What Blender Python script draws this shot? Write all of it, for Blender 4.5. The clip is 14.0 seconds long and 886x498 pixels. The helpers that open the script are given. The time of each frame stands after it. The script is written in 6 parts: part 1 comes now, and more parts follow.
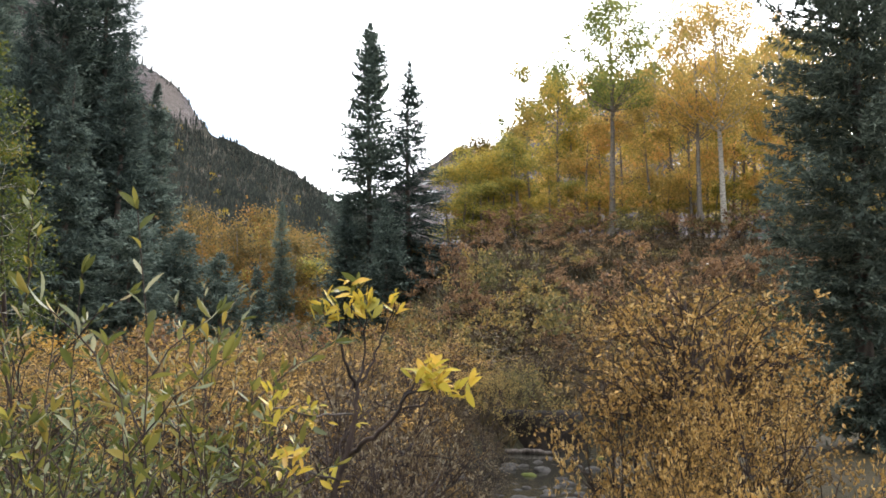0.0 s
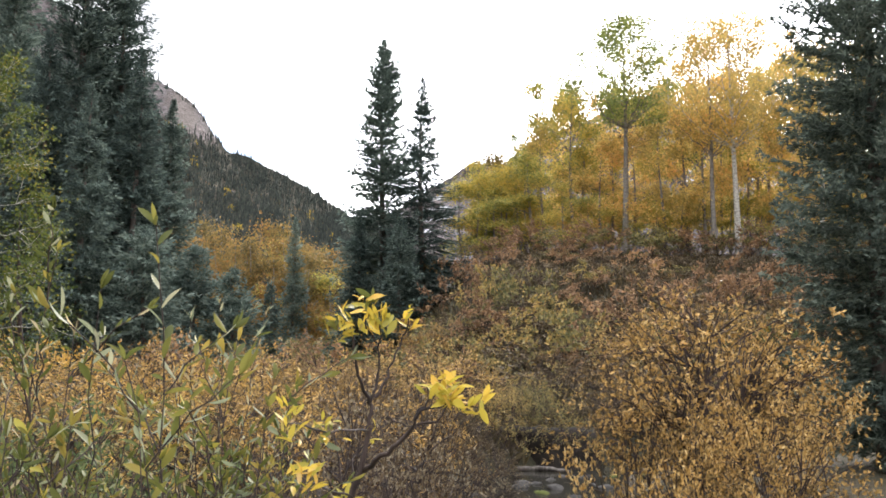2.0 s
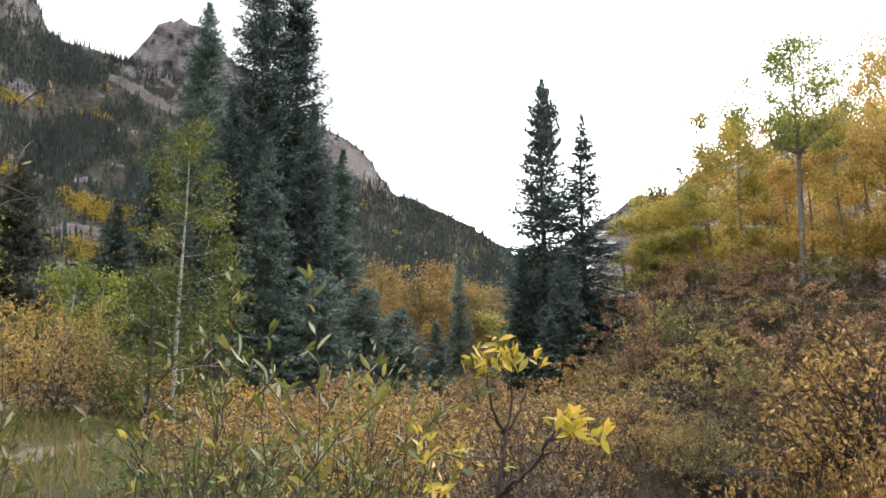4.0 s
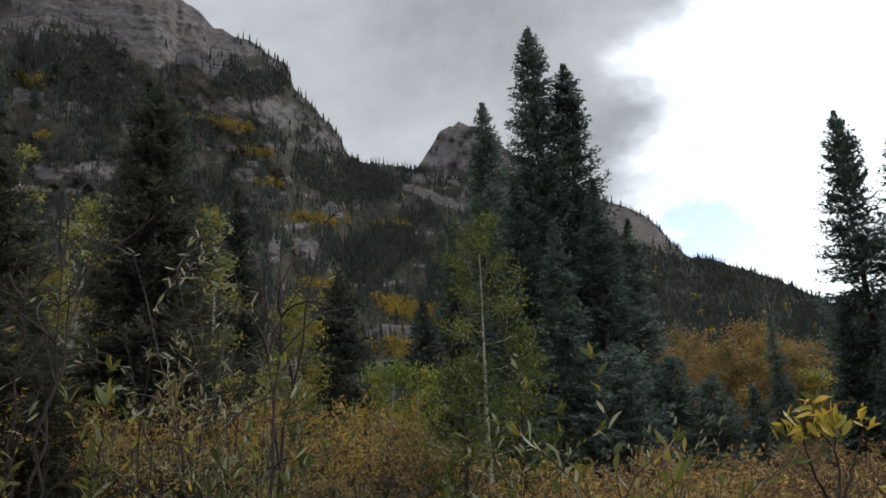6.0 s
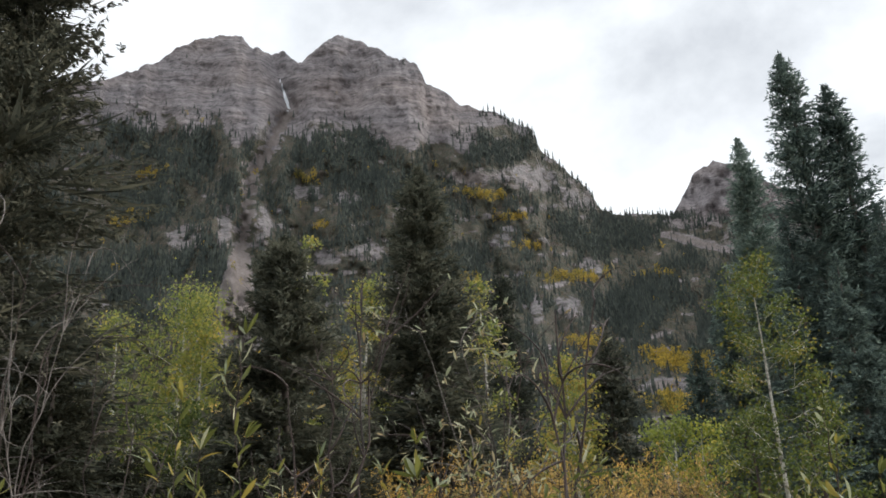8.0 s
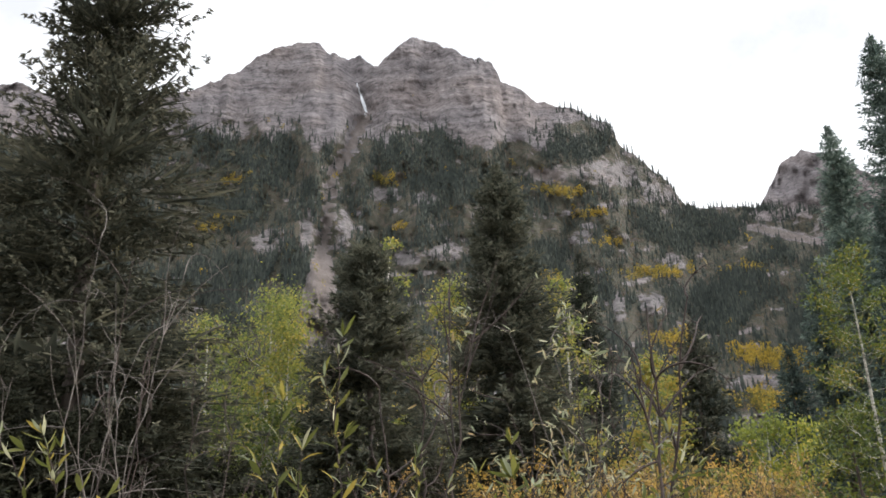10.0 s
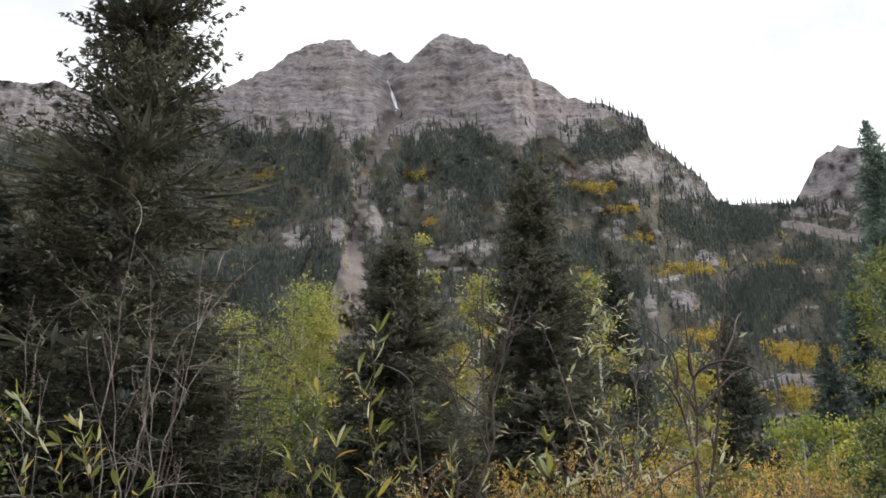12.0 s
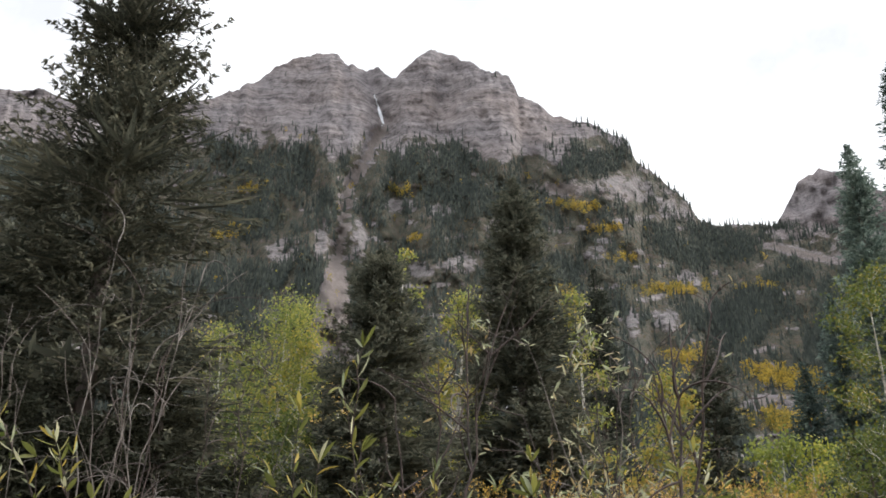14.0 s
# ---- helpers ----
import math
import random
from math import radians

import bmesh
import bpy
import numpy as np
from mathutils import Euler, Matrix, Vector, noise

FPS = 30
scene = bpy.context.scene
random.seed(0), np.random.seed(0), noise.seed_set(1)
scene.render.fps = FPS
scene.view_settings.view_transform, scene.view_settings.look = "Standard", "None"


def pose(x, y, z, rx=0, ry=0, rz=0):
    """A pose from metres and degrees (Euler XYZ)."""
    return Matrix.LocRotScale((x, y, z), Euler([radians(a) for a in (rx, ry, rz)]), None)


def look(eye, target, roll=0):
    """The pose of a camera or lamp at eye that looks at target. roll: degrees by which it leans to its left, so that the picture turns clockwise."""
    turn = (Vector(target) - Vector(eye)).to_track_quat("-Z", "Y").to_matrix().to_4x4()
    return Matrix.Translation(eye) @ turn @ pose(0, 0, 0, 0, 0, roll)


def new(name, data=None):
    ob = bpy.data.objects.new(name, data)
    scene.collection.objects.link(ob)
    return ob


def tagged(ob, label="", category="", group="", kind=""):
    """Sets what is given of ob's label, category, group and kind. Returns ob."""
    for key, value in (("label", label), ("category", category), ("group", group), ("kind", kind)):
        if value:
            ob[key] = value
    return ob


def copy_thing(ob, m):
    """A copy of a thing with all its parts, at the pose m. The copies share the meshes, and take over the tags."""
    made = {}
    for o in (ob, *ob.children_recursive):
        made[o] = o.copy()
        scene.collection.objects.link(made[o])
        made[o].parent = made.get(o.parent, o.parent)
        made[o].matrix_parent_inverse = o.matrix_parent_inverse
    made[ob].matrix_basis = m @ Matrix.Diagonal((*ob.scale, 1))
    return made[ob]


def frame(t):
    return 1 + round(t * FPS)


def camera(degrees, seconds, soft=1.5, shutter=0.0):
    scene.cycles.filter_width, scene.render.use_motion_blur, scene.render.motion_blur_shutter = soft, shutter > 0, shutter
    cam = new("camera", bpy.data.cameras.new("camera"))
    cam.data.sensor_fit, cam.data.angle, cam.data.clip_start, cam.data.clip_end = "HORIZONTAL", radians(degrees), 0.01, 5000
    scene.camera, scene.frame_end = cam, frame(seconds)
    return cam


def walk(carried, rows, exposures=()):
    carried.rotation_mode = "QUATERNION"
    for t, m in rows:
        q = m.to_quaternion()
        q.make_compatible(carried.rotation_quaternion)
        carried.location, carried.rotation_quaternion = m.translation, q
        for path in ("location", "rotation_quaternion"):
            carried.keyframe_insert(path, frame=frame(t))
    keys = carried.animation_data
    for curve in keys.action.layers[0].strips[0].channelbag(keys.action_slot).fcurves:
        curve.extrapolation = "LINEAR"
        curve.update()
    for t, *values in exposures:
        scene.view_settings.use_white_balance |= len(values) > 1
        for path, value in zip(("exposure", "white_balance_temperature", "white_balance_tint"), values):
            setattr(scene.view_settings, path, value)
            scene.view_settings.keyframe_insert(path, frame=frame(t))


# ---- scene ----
cam = camera(55.4, 14.0, soft=1.7)

PATH = [
    (0.0, 0.000, 0.000, 1.700, 96.00, -0.00, 0.00),
    (0.5, -0.000, 0.012, 1.701, 96.34, -0.08, 0.38),
    (1.0, -0.000, 0.016, 1.702, 96.54, 0.08, 0.91),
    (1.5, -0.002, 0.008, 1.702, 96.84, -0.11, 0.93),
    (2.0, -0.006, -0.011, 1.701, 97.07, -0.31, 0.83),
    (2.2, -0.006, -0.012, 1.703, 97.06, -0.43, 0.89),
    (4.3, 0.186, -0.370, 1.690, 99.96, -0.71, 15.69),
    (4.5, 0.187, -0.318, 1.697, 100.15, -0.84, 18.25),
    (5.0, 0.225, -0.337, 1.693, 101.95, 0.27, 22.93),
    (5.5, 0.241, -0.342, 1.693, 103.58, 1.82, 26.78),
    (6.0, 0.234, -0.337, 1.698, 105.07, 2.76, 32.88),
    (6.5, 0.221, -0.338, 1.704, 105.86, 3.06, 38.59),
    (7.0, 0.217, -0.358, 1.708, 106.61, 3.52, 42.80),
    (7.5, 0.227, -0.392, 1.709, 108.67, 3.71, 48.08),
    (8.0, 0.244, -0.430, 1.708, 109.91, 2.98, 51.25),
    (8.5, 0.265, -0.466, 1.705, 110.38, 2.48, 53.24),
    (9.0, 0.242, -0.467, 1.709, 110.66, 2.57, 55.50),
    (11.5, 0.207, -0.464, 1.718, 109.69, 1.78, 57.72),
    (12.0, 0.186, -0.462, 1.724, 109.92, 1.51, 58.60),
    (12.5, 0.178, -0.461, 1.726, 110.55, 1.80, 58.82),
    (13.0, 0.174, -0.459, 1.727, 110.72, 1.92, 58.75),
    (13.5, 0.169, -0.459, 1.727, 110.81, 1.42, 58.06),
    (14.0, 0.161, -0.459, 1.729, 110.95, 0.94, 57.22),
]

EXPOSURES = [
    (0.0, 0.22, 6280, 10), (0.5, 0.27, 6280, 10), (1.0, 0.50, 6280, 12), (2.2, 0.53, 6280, 12), (4.3, 0.30, 6280, 10), (5.0, 0.17, 6230, 10), (5.5, -0.38, 6130, 8), (6.0, -1.03, 6080, 8), (6.5, -1.42, 5980, 6),
    (7.0, -1.16, 6030, 6), (7.5, -0.53, 6080, 8), (8.0, -0.08, 6180, 8), (8.5, 0.17, 6230, 10), (9.0, 0.27, 6280, 10), (11.5, 0.29, 6280, 10), (14.0, 0.29, 6280, 10),
]
walk(cam, [(row[0], pose(*row[1:])) for row in PATH], EXPOSURES)

# ---------------------------------------------------------------- sky and sun
SUN_AZ, SUN_EL = -18.0, 25.0


def toward(az, el):
    """Unit vector at az degrees to the left of +y and el degrees up."""
    a, e = radians(az), radians(el)
    return Vector((-math.sin(a) * math.cos(e), math.cos(a) * math.cos(e), math.sin(e)))


def build_world():
    w = bpy.data.worlds.new("cloudy_sky")
    scene.world = w
    w.use_nodes = True
    nt = w.node_tree
    nt.nodes.clear()
    N, K = nt.nodes.new, nt.links.new
    out, bg = N("ShaderNodeOutputWorld"), N("ShaderNodeBackground")
    sky = N("ShaderNodeTexSky")
    sky.sky_type = "NISHITA"
    sky.sun_disc = False
    sky.sun_elevation, sky.sun_rotation = radians(SUN_EL), radians(-SUN_AZ)
    sky.altitude = 2900
    dim = N("ShaderNodeVectorMath")
    dim.operation = "SCALE"
    dim.inputs["Scale"].default_value = 0.32
    K(sky.outputs[0], dim.inputs[0])
    tc = N("ShaderNodeTexCoord")
    # cloud sheet: direction projected on a plane overhead
    sep = N("ShaderNodeSeparateXYZ")
    K(tc.outputs["Generated"], sep.inputs[0])
    up = N("ShaderNodeMath")
    up.operation = "MAXIMUM"
    up.inputs[1].default_value = 0.0
    K(sep.outputs[2], up.inputs[0])
    lift = N("ShaderNodeMath")
    lift.operation = "ADD"
    lift.inputs[1].default_value = 0.5
    K(up.outputs[0], lift.inputs[0])
    inv = N("ShaderNodeMath")
    inv.operation = "DIVIDE"
    inv.inputs[0].default_value = 1.0
    K(lift.outputs[0], inv.inputs[1])
    flat = N("ShaderNodeVectorMath")
    flat.operation = "SCALE"
    K(tc.outputs["Generated"], flat.inputs[0])
    K(inv.outputs[0], flat.inputs["Scale"])
    big = N("ShaderNodeTexNoise")
    big.inputs["Scale"].default_value = 2.9
    big.inputs["Detail"].default_value = 9
    big.inputs["Roughness"].default_value = 0.56
    big.inputs["Distortion"].default_value = 0.12
    K(flat.outputs[0], big.inputs["Vector"])
    shade = N("ShaderNodeValToRGB")
    el = shade.color_ramp.elements
    el[0].position, el[0].color = 0.36, (0.78, 0.79, 0.82, 1)
    el[1].position, el[1].color = 0.64, (1.35, 1.35, 1.35, 1)
    K(big.outputs["Fac"], shade.inputs[0])

    def lobe(az, elev, inner, outer, ragged):
        """1 inside a ragged-edged round of the sky, 0 outside; radii in degrees."""
        dot = N("ShaderNodeVectorMath")
        dot.operation = "DOT_PRODUCT"
        dot.inputs[1].default_value = toward(az, elev)
        K(tc.outputs["Generated"], dot.inputs[0])
        wob = N("ShaderNodeMath")
        wob.operation = "MULTIPLY_ADD"
        wob.inputs[1].default_value = ragged
        K(big.outputs["Fac"], wob.inputs[0])
        K(dot.outputs["Value"], wob.inputs[2])
        mr = N("ShaderNodeMapRange")
        mr.interpolation_type = "SMOOTHSTEP"
        mr.inputs["From Min"].default_value = math.cos(radians(outer)) + ragged * 0.5
        mr.inputs["From Max"].default_value = math.cos(radians(inner)) + ragged * 0.5
        K(wob.outputs[0], mr.inputs["Value"])
        return mr.outputs[0]

    def times_add(value, factor, offset):
        n = N("ShaderNodeMath")
        n.operation = "MULTIPLY_ADD"
        n.inputs[1].default_value, n.inputs[2].default_value = factor, offset
        K(value, n.inputs[0])
        return n.outputs[0]

    # thin bright cloud round the sun, a bright break low over the valley, and the lighter vault overhead
    glow = times_add(lobe(SUN_AZ, SUN_EL, 2, 32, 0.05), 1.5, 0.0)
    gap = times_add(lobe(-6, 9, 21, 30, 0.16), 2.4, 0.0)
    vault = N("ShaderNodeMapRange")
    vault.interpolation_type = "SMOOTHSTEP"
    for key, val in (("From Min", 0.62), ("From Max", 0.98), ("To Min", 1.0), ("To Max", 3.2)):
        vault.inputs[key].default_value = val
    K(sep.outputs[2], vault.inputs["Value"])
    add = N("ShaderNodeMath")
    add.operation = "ADD"
    K(glow, add.inputs[0])
    K(gap, add.inputs[1])
    gain = N("ShaderNodeMath")
    gain.operation = "ADD"
    K(add.outputs[0], gain.inputs[0])
    K(vault.outputs[0], gain.inputs[1])
    lit = N("ShaderNodeVectorMath")
    lit.operation = "SCALE"
    K(shade.outputs[0], lit.inputs[0])
    K(gain.outputs[0], lit.inputs["Scale"])
    # a small hole of blue in the bright break
    cut_value = times_add(lobe(14.5, 17.5, 0.5, 4.5, 0.03), 0.7, 0.0)
    mix = N("ShaderNodeMix")
    mix.data_type = "RGBA"
    K(cut_value, mix.inputs["Factor"])
    K(lit.outputs[0], mix.inputs["A"])
    K(dim.outputs[0], mix.inputs["B"])
    K(mix.outputs["Result"], bg.inputs["Color"])
    bg.inputs["Strength"].default_value = 1.0
    K(bg.outputs[0], out.inputs[0])


build_world()
sun = new("sun", bpy.data.lights.new("sun", "SUN"))
sun.data.energy, sun.data.angle, sun.data.color = 2.9, radians(10), (1.0, 0.93, 0.82)
sun.matrix_world = look(toward(SUN_AZ, SUN_EL) * 100, (0, 0, 0))

# ---------------------------------------------------------------- materials


def shader(name):
    m = bpy.data.materials.new(name)
    m.use_nodes = True
    nt = m.node_tree
    return m, nt, nt.nodes["Principled BSDF"], nt.nodes["Material Output"]


def ramp_node(nt, stops):
    r = nt.nodes.new("ShaderNodeValToRGB")
    els = r.color_ramp.elements
    while len(els) < len(stops):
        els.new(0.5)
    for e, (p, c) in zip(els, stops):
        e.position, e.color = p, (*c, 1)
    return r


def noise_node(nt, scale, detail=4, rough=0.55, vector=None):
    n = nt.nodes.new("ShaderNodeTexNoise")
    n.inputs["Scale"].default_value = scale
    n.inputs["Detail"].default_value = detail
    n.inputs["Roughness"].default_value = rough
    if vector:
        nt.links.new(vector, n.inputs["Vector"])
    return n


def mix_node(nt, kind, fac, a, b):
    m = nt.nodes.new("ShaderNodeMix")
    m.data_type = "RGBA"
    m.blend_type = kind
    for sock, v in (("Factor", fac), ("A", a), ("B", b)):
        if isinstance(v, bpy.types.NodeSocket):
            nt.links.new(v, m.inputs[sock])
        elif sock == "Factor":
            m.inputs[sock].default_value = v
        else:
            m.inputs[sock].default_value = (*v, 1)
    return m.outputs["Result"]


def bump(nt, bsdf, height, strength, distance):
    b = nt.nodes.new("ShaderNodeBump")
    b.inputs["Strength"].default_value = strength
    b.inputs["Distance"].default_value = distance
    nt.links.new(height, b.inputs["Height"])
    nt.links.new(b.outputs[0], bsdf.inputs["Normal"])


def leaf_material(name, stops, by="island", through_light=0.4, gloss=0.55, patch=0.8, patch_size=1.4, shine=0.25, vary=0.6):
    """Thin foliage: colour by leaf and by plant, shifted in patches over the crown; light passes through."""
    m, nt, bsdf, out = shader(name)
    if by == "island":
        leaf = nt.nodes.new("ShaderNodeNewGeometry").outputs["Random Per Island"]
        each = nt.nodes.new("ShaderNodeMath")
        each.operation = "MULTIPLY_ADD"
        each.inputs[1].default_value, each.inputs[2].default_value = vary, -vary / 2
        nt.links.new(nt.nodes.new("ShaderNodeObjectInfo").outputs["Random"], each.inputs[0])
        both = nt.nodes.new("ShaderNodeMath")
        nt.links.new(leaf, both.inputs[0])
        nt.links.new(each.outputs[0], both.inputs[1])
        src = both.outputs[0]
    else:
        src = nt.nodes.new("ShaderNodeObjectInfo").outputs["Random"]
    tc = nt.nodes.new("ShaderNodeNewGeometry")
    n = noise_node(nt, patch_size, 3, 0.6, tc.outputs["Position"])
    mr = nt.nodes.new("ShaderNodeMapRange")
    mr.inputs["From Min"].default_value, mr.inputs["From Max"].default_value = 0.3, 0.7
    mr.inputs["To Min"].default_value, mr.inputs["To Max"].default_value = -patch / 2, patch / 2
    nt.links.new(n.outputs["Fac"], mr.inputs["Value"])
    add = nt.nodes.new("ShaderNodeMath")
    add.operation = "ADD"
    add.use_clamp = True
    nt.links.new(src, add.inputs[0])
    nt.links.new(mr.outputs[0], add.inputs[1])
    r = ramp_node(nt, stops)
    nt.links.new(add.outputs[0], r.inputs[0])
    bsdf.inputs["Roughness"].default_value = gloss
    bsdf.inputs["Specular IOR Level"].default_value = shine
    nt.links.new(r.outputs[0], bsdf.inputs["Base Color"])
    t = nt.nodes.new("ShaderNodeBsdfTranslucent")
    nt.links.new(r.outputs[0], t.inputs["Color"])
    mx = nt.nodes.new("ShaderNodeMixShader")
    mx.inputs[0].default_value = through_light
    nt.links.new(bsdf.outputs[0], mx.inputs[1])
    nt.links.new(t.outputs[0], mx.inputs[2])
    nt.links.new(mx.outputs[0], out.inputs["Surface"])
    return m


def bark_material(name, dark, pale, scale, stretch, amount=0.5):
    m, nt, bsdf, out = shader(name)
    tc = nt.nodes.new("ShaderNodeTexCoord")
    mp = nt.nodes.new("ShaderNodeMapping")
    mp.inputs["Scale"].default_value = (1, 1, stretch)
    nt.links.new(tc.outputs["Object"], mp.inputs[0])
    n = noise_node(nt, scale, 6, 0.65, mp.outputs[0])
    r = ramp_node(nt, [(amount - 0.14, dark), (amount + 0.1, pale)])
    nt.links.new(n.outputs["Fac"], r.inputs[0])
    nt.links.new(r.outputs[0], bsdf.inputs["Base Color"])
    bsdf.inputs["Roughness"].default_value = 0.85
    bump(nt, bsdf, n.outputs["Fac"], 0.6, 0.02)
    return m


def cover_material():
    """Mountain side: bedded rock, with low growth, scree and old snow laid on by the cover attribute."""
    m, nt, bsdf, out = shader("mountain_side")
    geo = nt.nodes.new("ShaderNodeNewGeometry")
    pos = geo.outputs["Position"]
    sep = nt.nodes.new("ShaderNodeSeparateXYZ")
    nt.links.new(pos, sep.inputs[0])
    mp = nt.nodes.new("ShaderNodeMapping")
    mp.inputs["Scale"].default_value = (0.014, 0.014, 0.15)
    mp.inputs["Rotation"].default_value = (0.05, 0.04, 0)
    nt.links.new(pos, mp.inputs[0])
    beds = noise_node(nt, 1.0, 9, 0.62, mp.outputs[0])
    rough = noise_node(nt, 0.16, 10, 0.78, pos)
    tint = noise_node(nt, 0.008, 4, 0.6, pos)
    rock = ramp_node(nt, [(0.30, (0.108, 0.094, 0.096)), (0.45, (0.162, 0.144, 0.145)), (0.55, (0.190, 0.170, 0.170)), (0.70, (0.230, 0.209, 0.205))])
    nt.links.new(beds.outputs["Fac"], rock.inputs[0])
    grain = ramp_node(nt, [(0.36, (0.36, 0.36, 0.37)), (0.46, (0.95, 0.95, 0.95)), (0.60, (1.38, 1.37, 1.36))])
    nt.links.new(rough.outputs["Fac"], grain.inputs[0])
    col = mix_node(nt, "MULTIPLY", 0.9, rock.outputs[0], grain.outputs[0])
    # thin ledges, with the shade under their lips put into the rock colour
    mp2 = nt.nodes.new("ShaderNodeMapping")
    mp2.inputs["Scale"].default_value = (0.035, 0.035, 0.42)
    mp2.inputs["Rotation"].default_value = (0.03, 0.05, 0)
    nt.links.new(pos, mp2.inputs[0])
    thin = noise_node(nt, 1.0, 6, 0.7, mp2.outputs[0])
    ledge_shade = ramp_node(nt, [(0.38, (0.62, 0.61, 0.62)), (0.47, (1.0, 1.0, 1.0)), (0.62, (1.18, 1.17, 1.15))])
    nt.links.new(thin.outputs["Fac"], ledge_shade.inputs[0])
    col = mix_node(nt, "MULTIPLY", 0.85, col, ledge_shade.outputs[0])
    warm = ramp_node(nt, [(0.4, (0.92, 0.95, 1.0)), (0.65, (1.12, 1.0, 0.9))])
    nt.links.new(tint.outputs["Fac"], warm.inputs[0])
    col = mix_node(nt, "MULTIPLY", 0.4, col, warm.outputs[0])
    at = nt.nodes.new("ShaderNodeAttribute")
    at.attribute_name = "cover"
    cs = nt.nodes.new("ShaderNodeSeparateColor")
    nt.links.new(at.outputs["Color"], cs.inputs[0])
    edge = noise_node(nt, 0.22, 6, 0.7, pos)

    def mask(channel, lo, hi):
        a = nt.nodes.new("ShaderNodeMath")
        a.operation = "MULTIPLY_ADD"
        a.inputs[1].default_value = 1.0
        nt.links.new(channel, a.inputs[0])
        s = nt.nodes.new("ShaderNodeMath")
        s.operation = "MULTIPLY_ADD"
        s.inputs[1].default_value, s.inputs[2].default_value = 1.1, -0.55
        nt.links.new(edge.outputs["Fac"], s.inputs[0])
        nt.links.new(s.outputs[0], a.inputs[2])
        r = nt.nodes.new("ShaderNodeMapRange")
        r.inputs["From Min"].default_value, r.inputs["From Max"].default_value = lo, hi
        nt.links.new(a.outputs[0], r.inputs["Value"])
        return r.outputs[0]

    growth = ramp_node(nt, [(0.32, (0.026, 0.032, 0.024)), (0.44, (0.046, 0.048, 0.034)), (0.54, (0.075, 0.066, 0.046)), (0.60, (0.085, 0.068, 0.055)), (0.70, (0.15, 0.132, 0.124))])
    gn = noise_node(nt, 0.085, 9, 0.78, pos)
    nt.links.new(gn.outputs["Fac"], growth.inputs[0])
    scree = ramp_node(nt, [(0.3, (0.118, 0.099, 0.091)), (0.7, (0.215, 0.182, 0.168))])
    nt.links.new(rough.outputs["Fac"], scree.inputs[0])
    fresh = mix_node(nt, "MULTIPLY", 1.0, grain.outputs[0], (0.165, 0.150, 0.146))
    col = mix_node(nt, "MIX", mask(at.outputs["Alpha"], 0.45, 0.75), col, fresh)
    col = mix_node(nt, "MIX", mask(cs.outputs["Red"], 0.35, 0.6), col, growth.outputs[0])
    col = mix_node(nt, "MIX", mask(cs.outputs["Green"], 0.4, 0.6), col, scree.outputs[0])
    # white for snow, and for the valley head's painted haze speckle
    col = mix_node(nt, "MIX", mask(cs.outputs["Blue"], 0.45, 0.55), col, (0.8, 0.82, 0.85))
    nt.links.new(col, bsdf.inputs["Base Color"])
    bsdf.inputs["Roughness"].default_value = 0.95
    bsdf.inputs["Specular IOR Level"].default_value = 0.2
    h = nt.nodes.new("ShaderNodeMath")
    h.operation = "MULTIPLY_ADD"
    h.inputs[1].default_value = 0.9
    nt.links.new(beds.outputs["Fac"], h.inputs[0])
    nt.links.new(rough.outputs["Fac"], h.inputs[2])
    h2 = nt.nodes.new("ShaderNodeMath")
    h2.operation = "MULTIPLY_ADD"
    h2.inputs[1].default_value = 0.7
    nt.links.new(thin.outputs["Fac"], h2.inputs[0])
    nt.links.new(h.outputs[0], h2.inputs[2])
    bump(nt, bsdf, h2.outputs[0], 1.0, 4.0)
    return m


def ground_material():
    m, nt, bsdf, out = shader("meadow_soil")
    geo = nt.nodes.new("ShaderNodeNewGeometry")
    pos = geo.outputs["Position"]
    a = noise_node(nt, 0.35, 6, 0.65, pos)
    b = noise_node(nt, 9.0, 5, 0.7, pos)
    r = ramp_node(nt, [(0.3, (0.030, 0.030, 0.014)), (0.48, (0.055, 0.047, 0.022)), (0.6, (0.082, 0.061, 0.034)), (0.75, (0.10, 0.078, 0.048))])
    nt.links.new(a.outputs["Fac"], r.inputs[0])
    g = ramp_node(nt, [(0.3, (0.5, 0.5, 0.5)), (0.7, (1.2, 1.2, 1.15))])
    nt.links.new(b.outputs["Fac"], g.inputs[0])
    nt.links.new(mix_node(nt, "MULTIPLY", 0.9, r.outputs[0], g.outputs[0]), bsdf.inputs["Base Color"])
    bsdf.inputs["Roughness"].default_value = 0.95
    bump(nt, bsdf, b.outputs["Fac"], 0.8, 0.06)
    return m


def stone_material(name, lo, hi, scale):
    m, nt, bsdf, out = shader(name)
    geo = nt.nodes.new("ShaderNodeNewGeometry")
    n = noise_node(nt, scale, 7, 0.7, geo.outputs["Position"])
    r = ramp_node(nt, [(0.3, lo), (0.7, hi)])
    nt.links.new(n.outputs["Fac"], r.inputs[0])
    nt.links.new(r.outputs[0], bsdf.inputs["Base Color"])
    bsdf.inputs["Roughness"].default_value = 0.85
    bsdf.inputs["Specular IOR Level"].default_value = 0.15
    bump(nt, bsdf, n.outputs["Fac"], 0.7, 0.03)
    return m


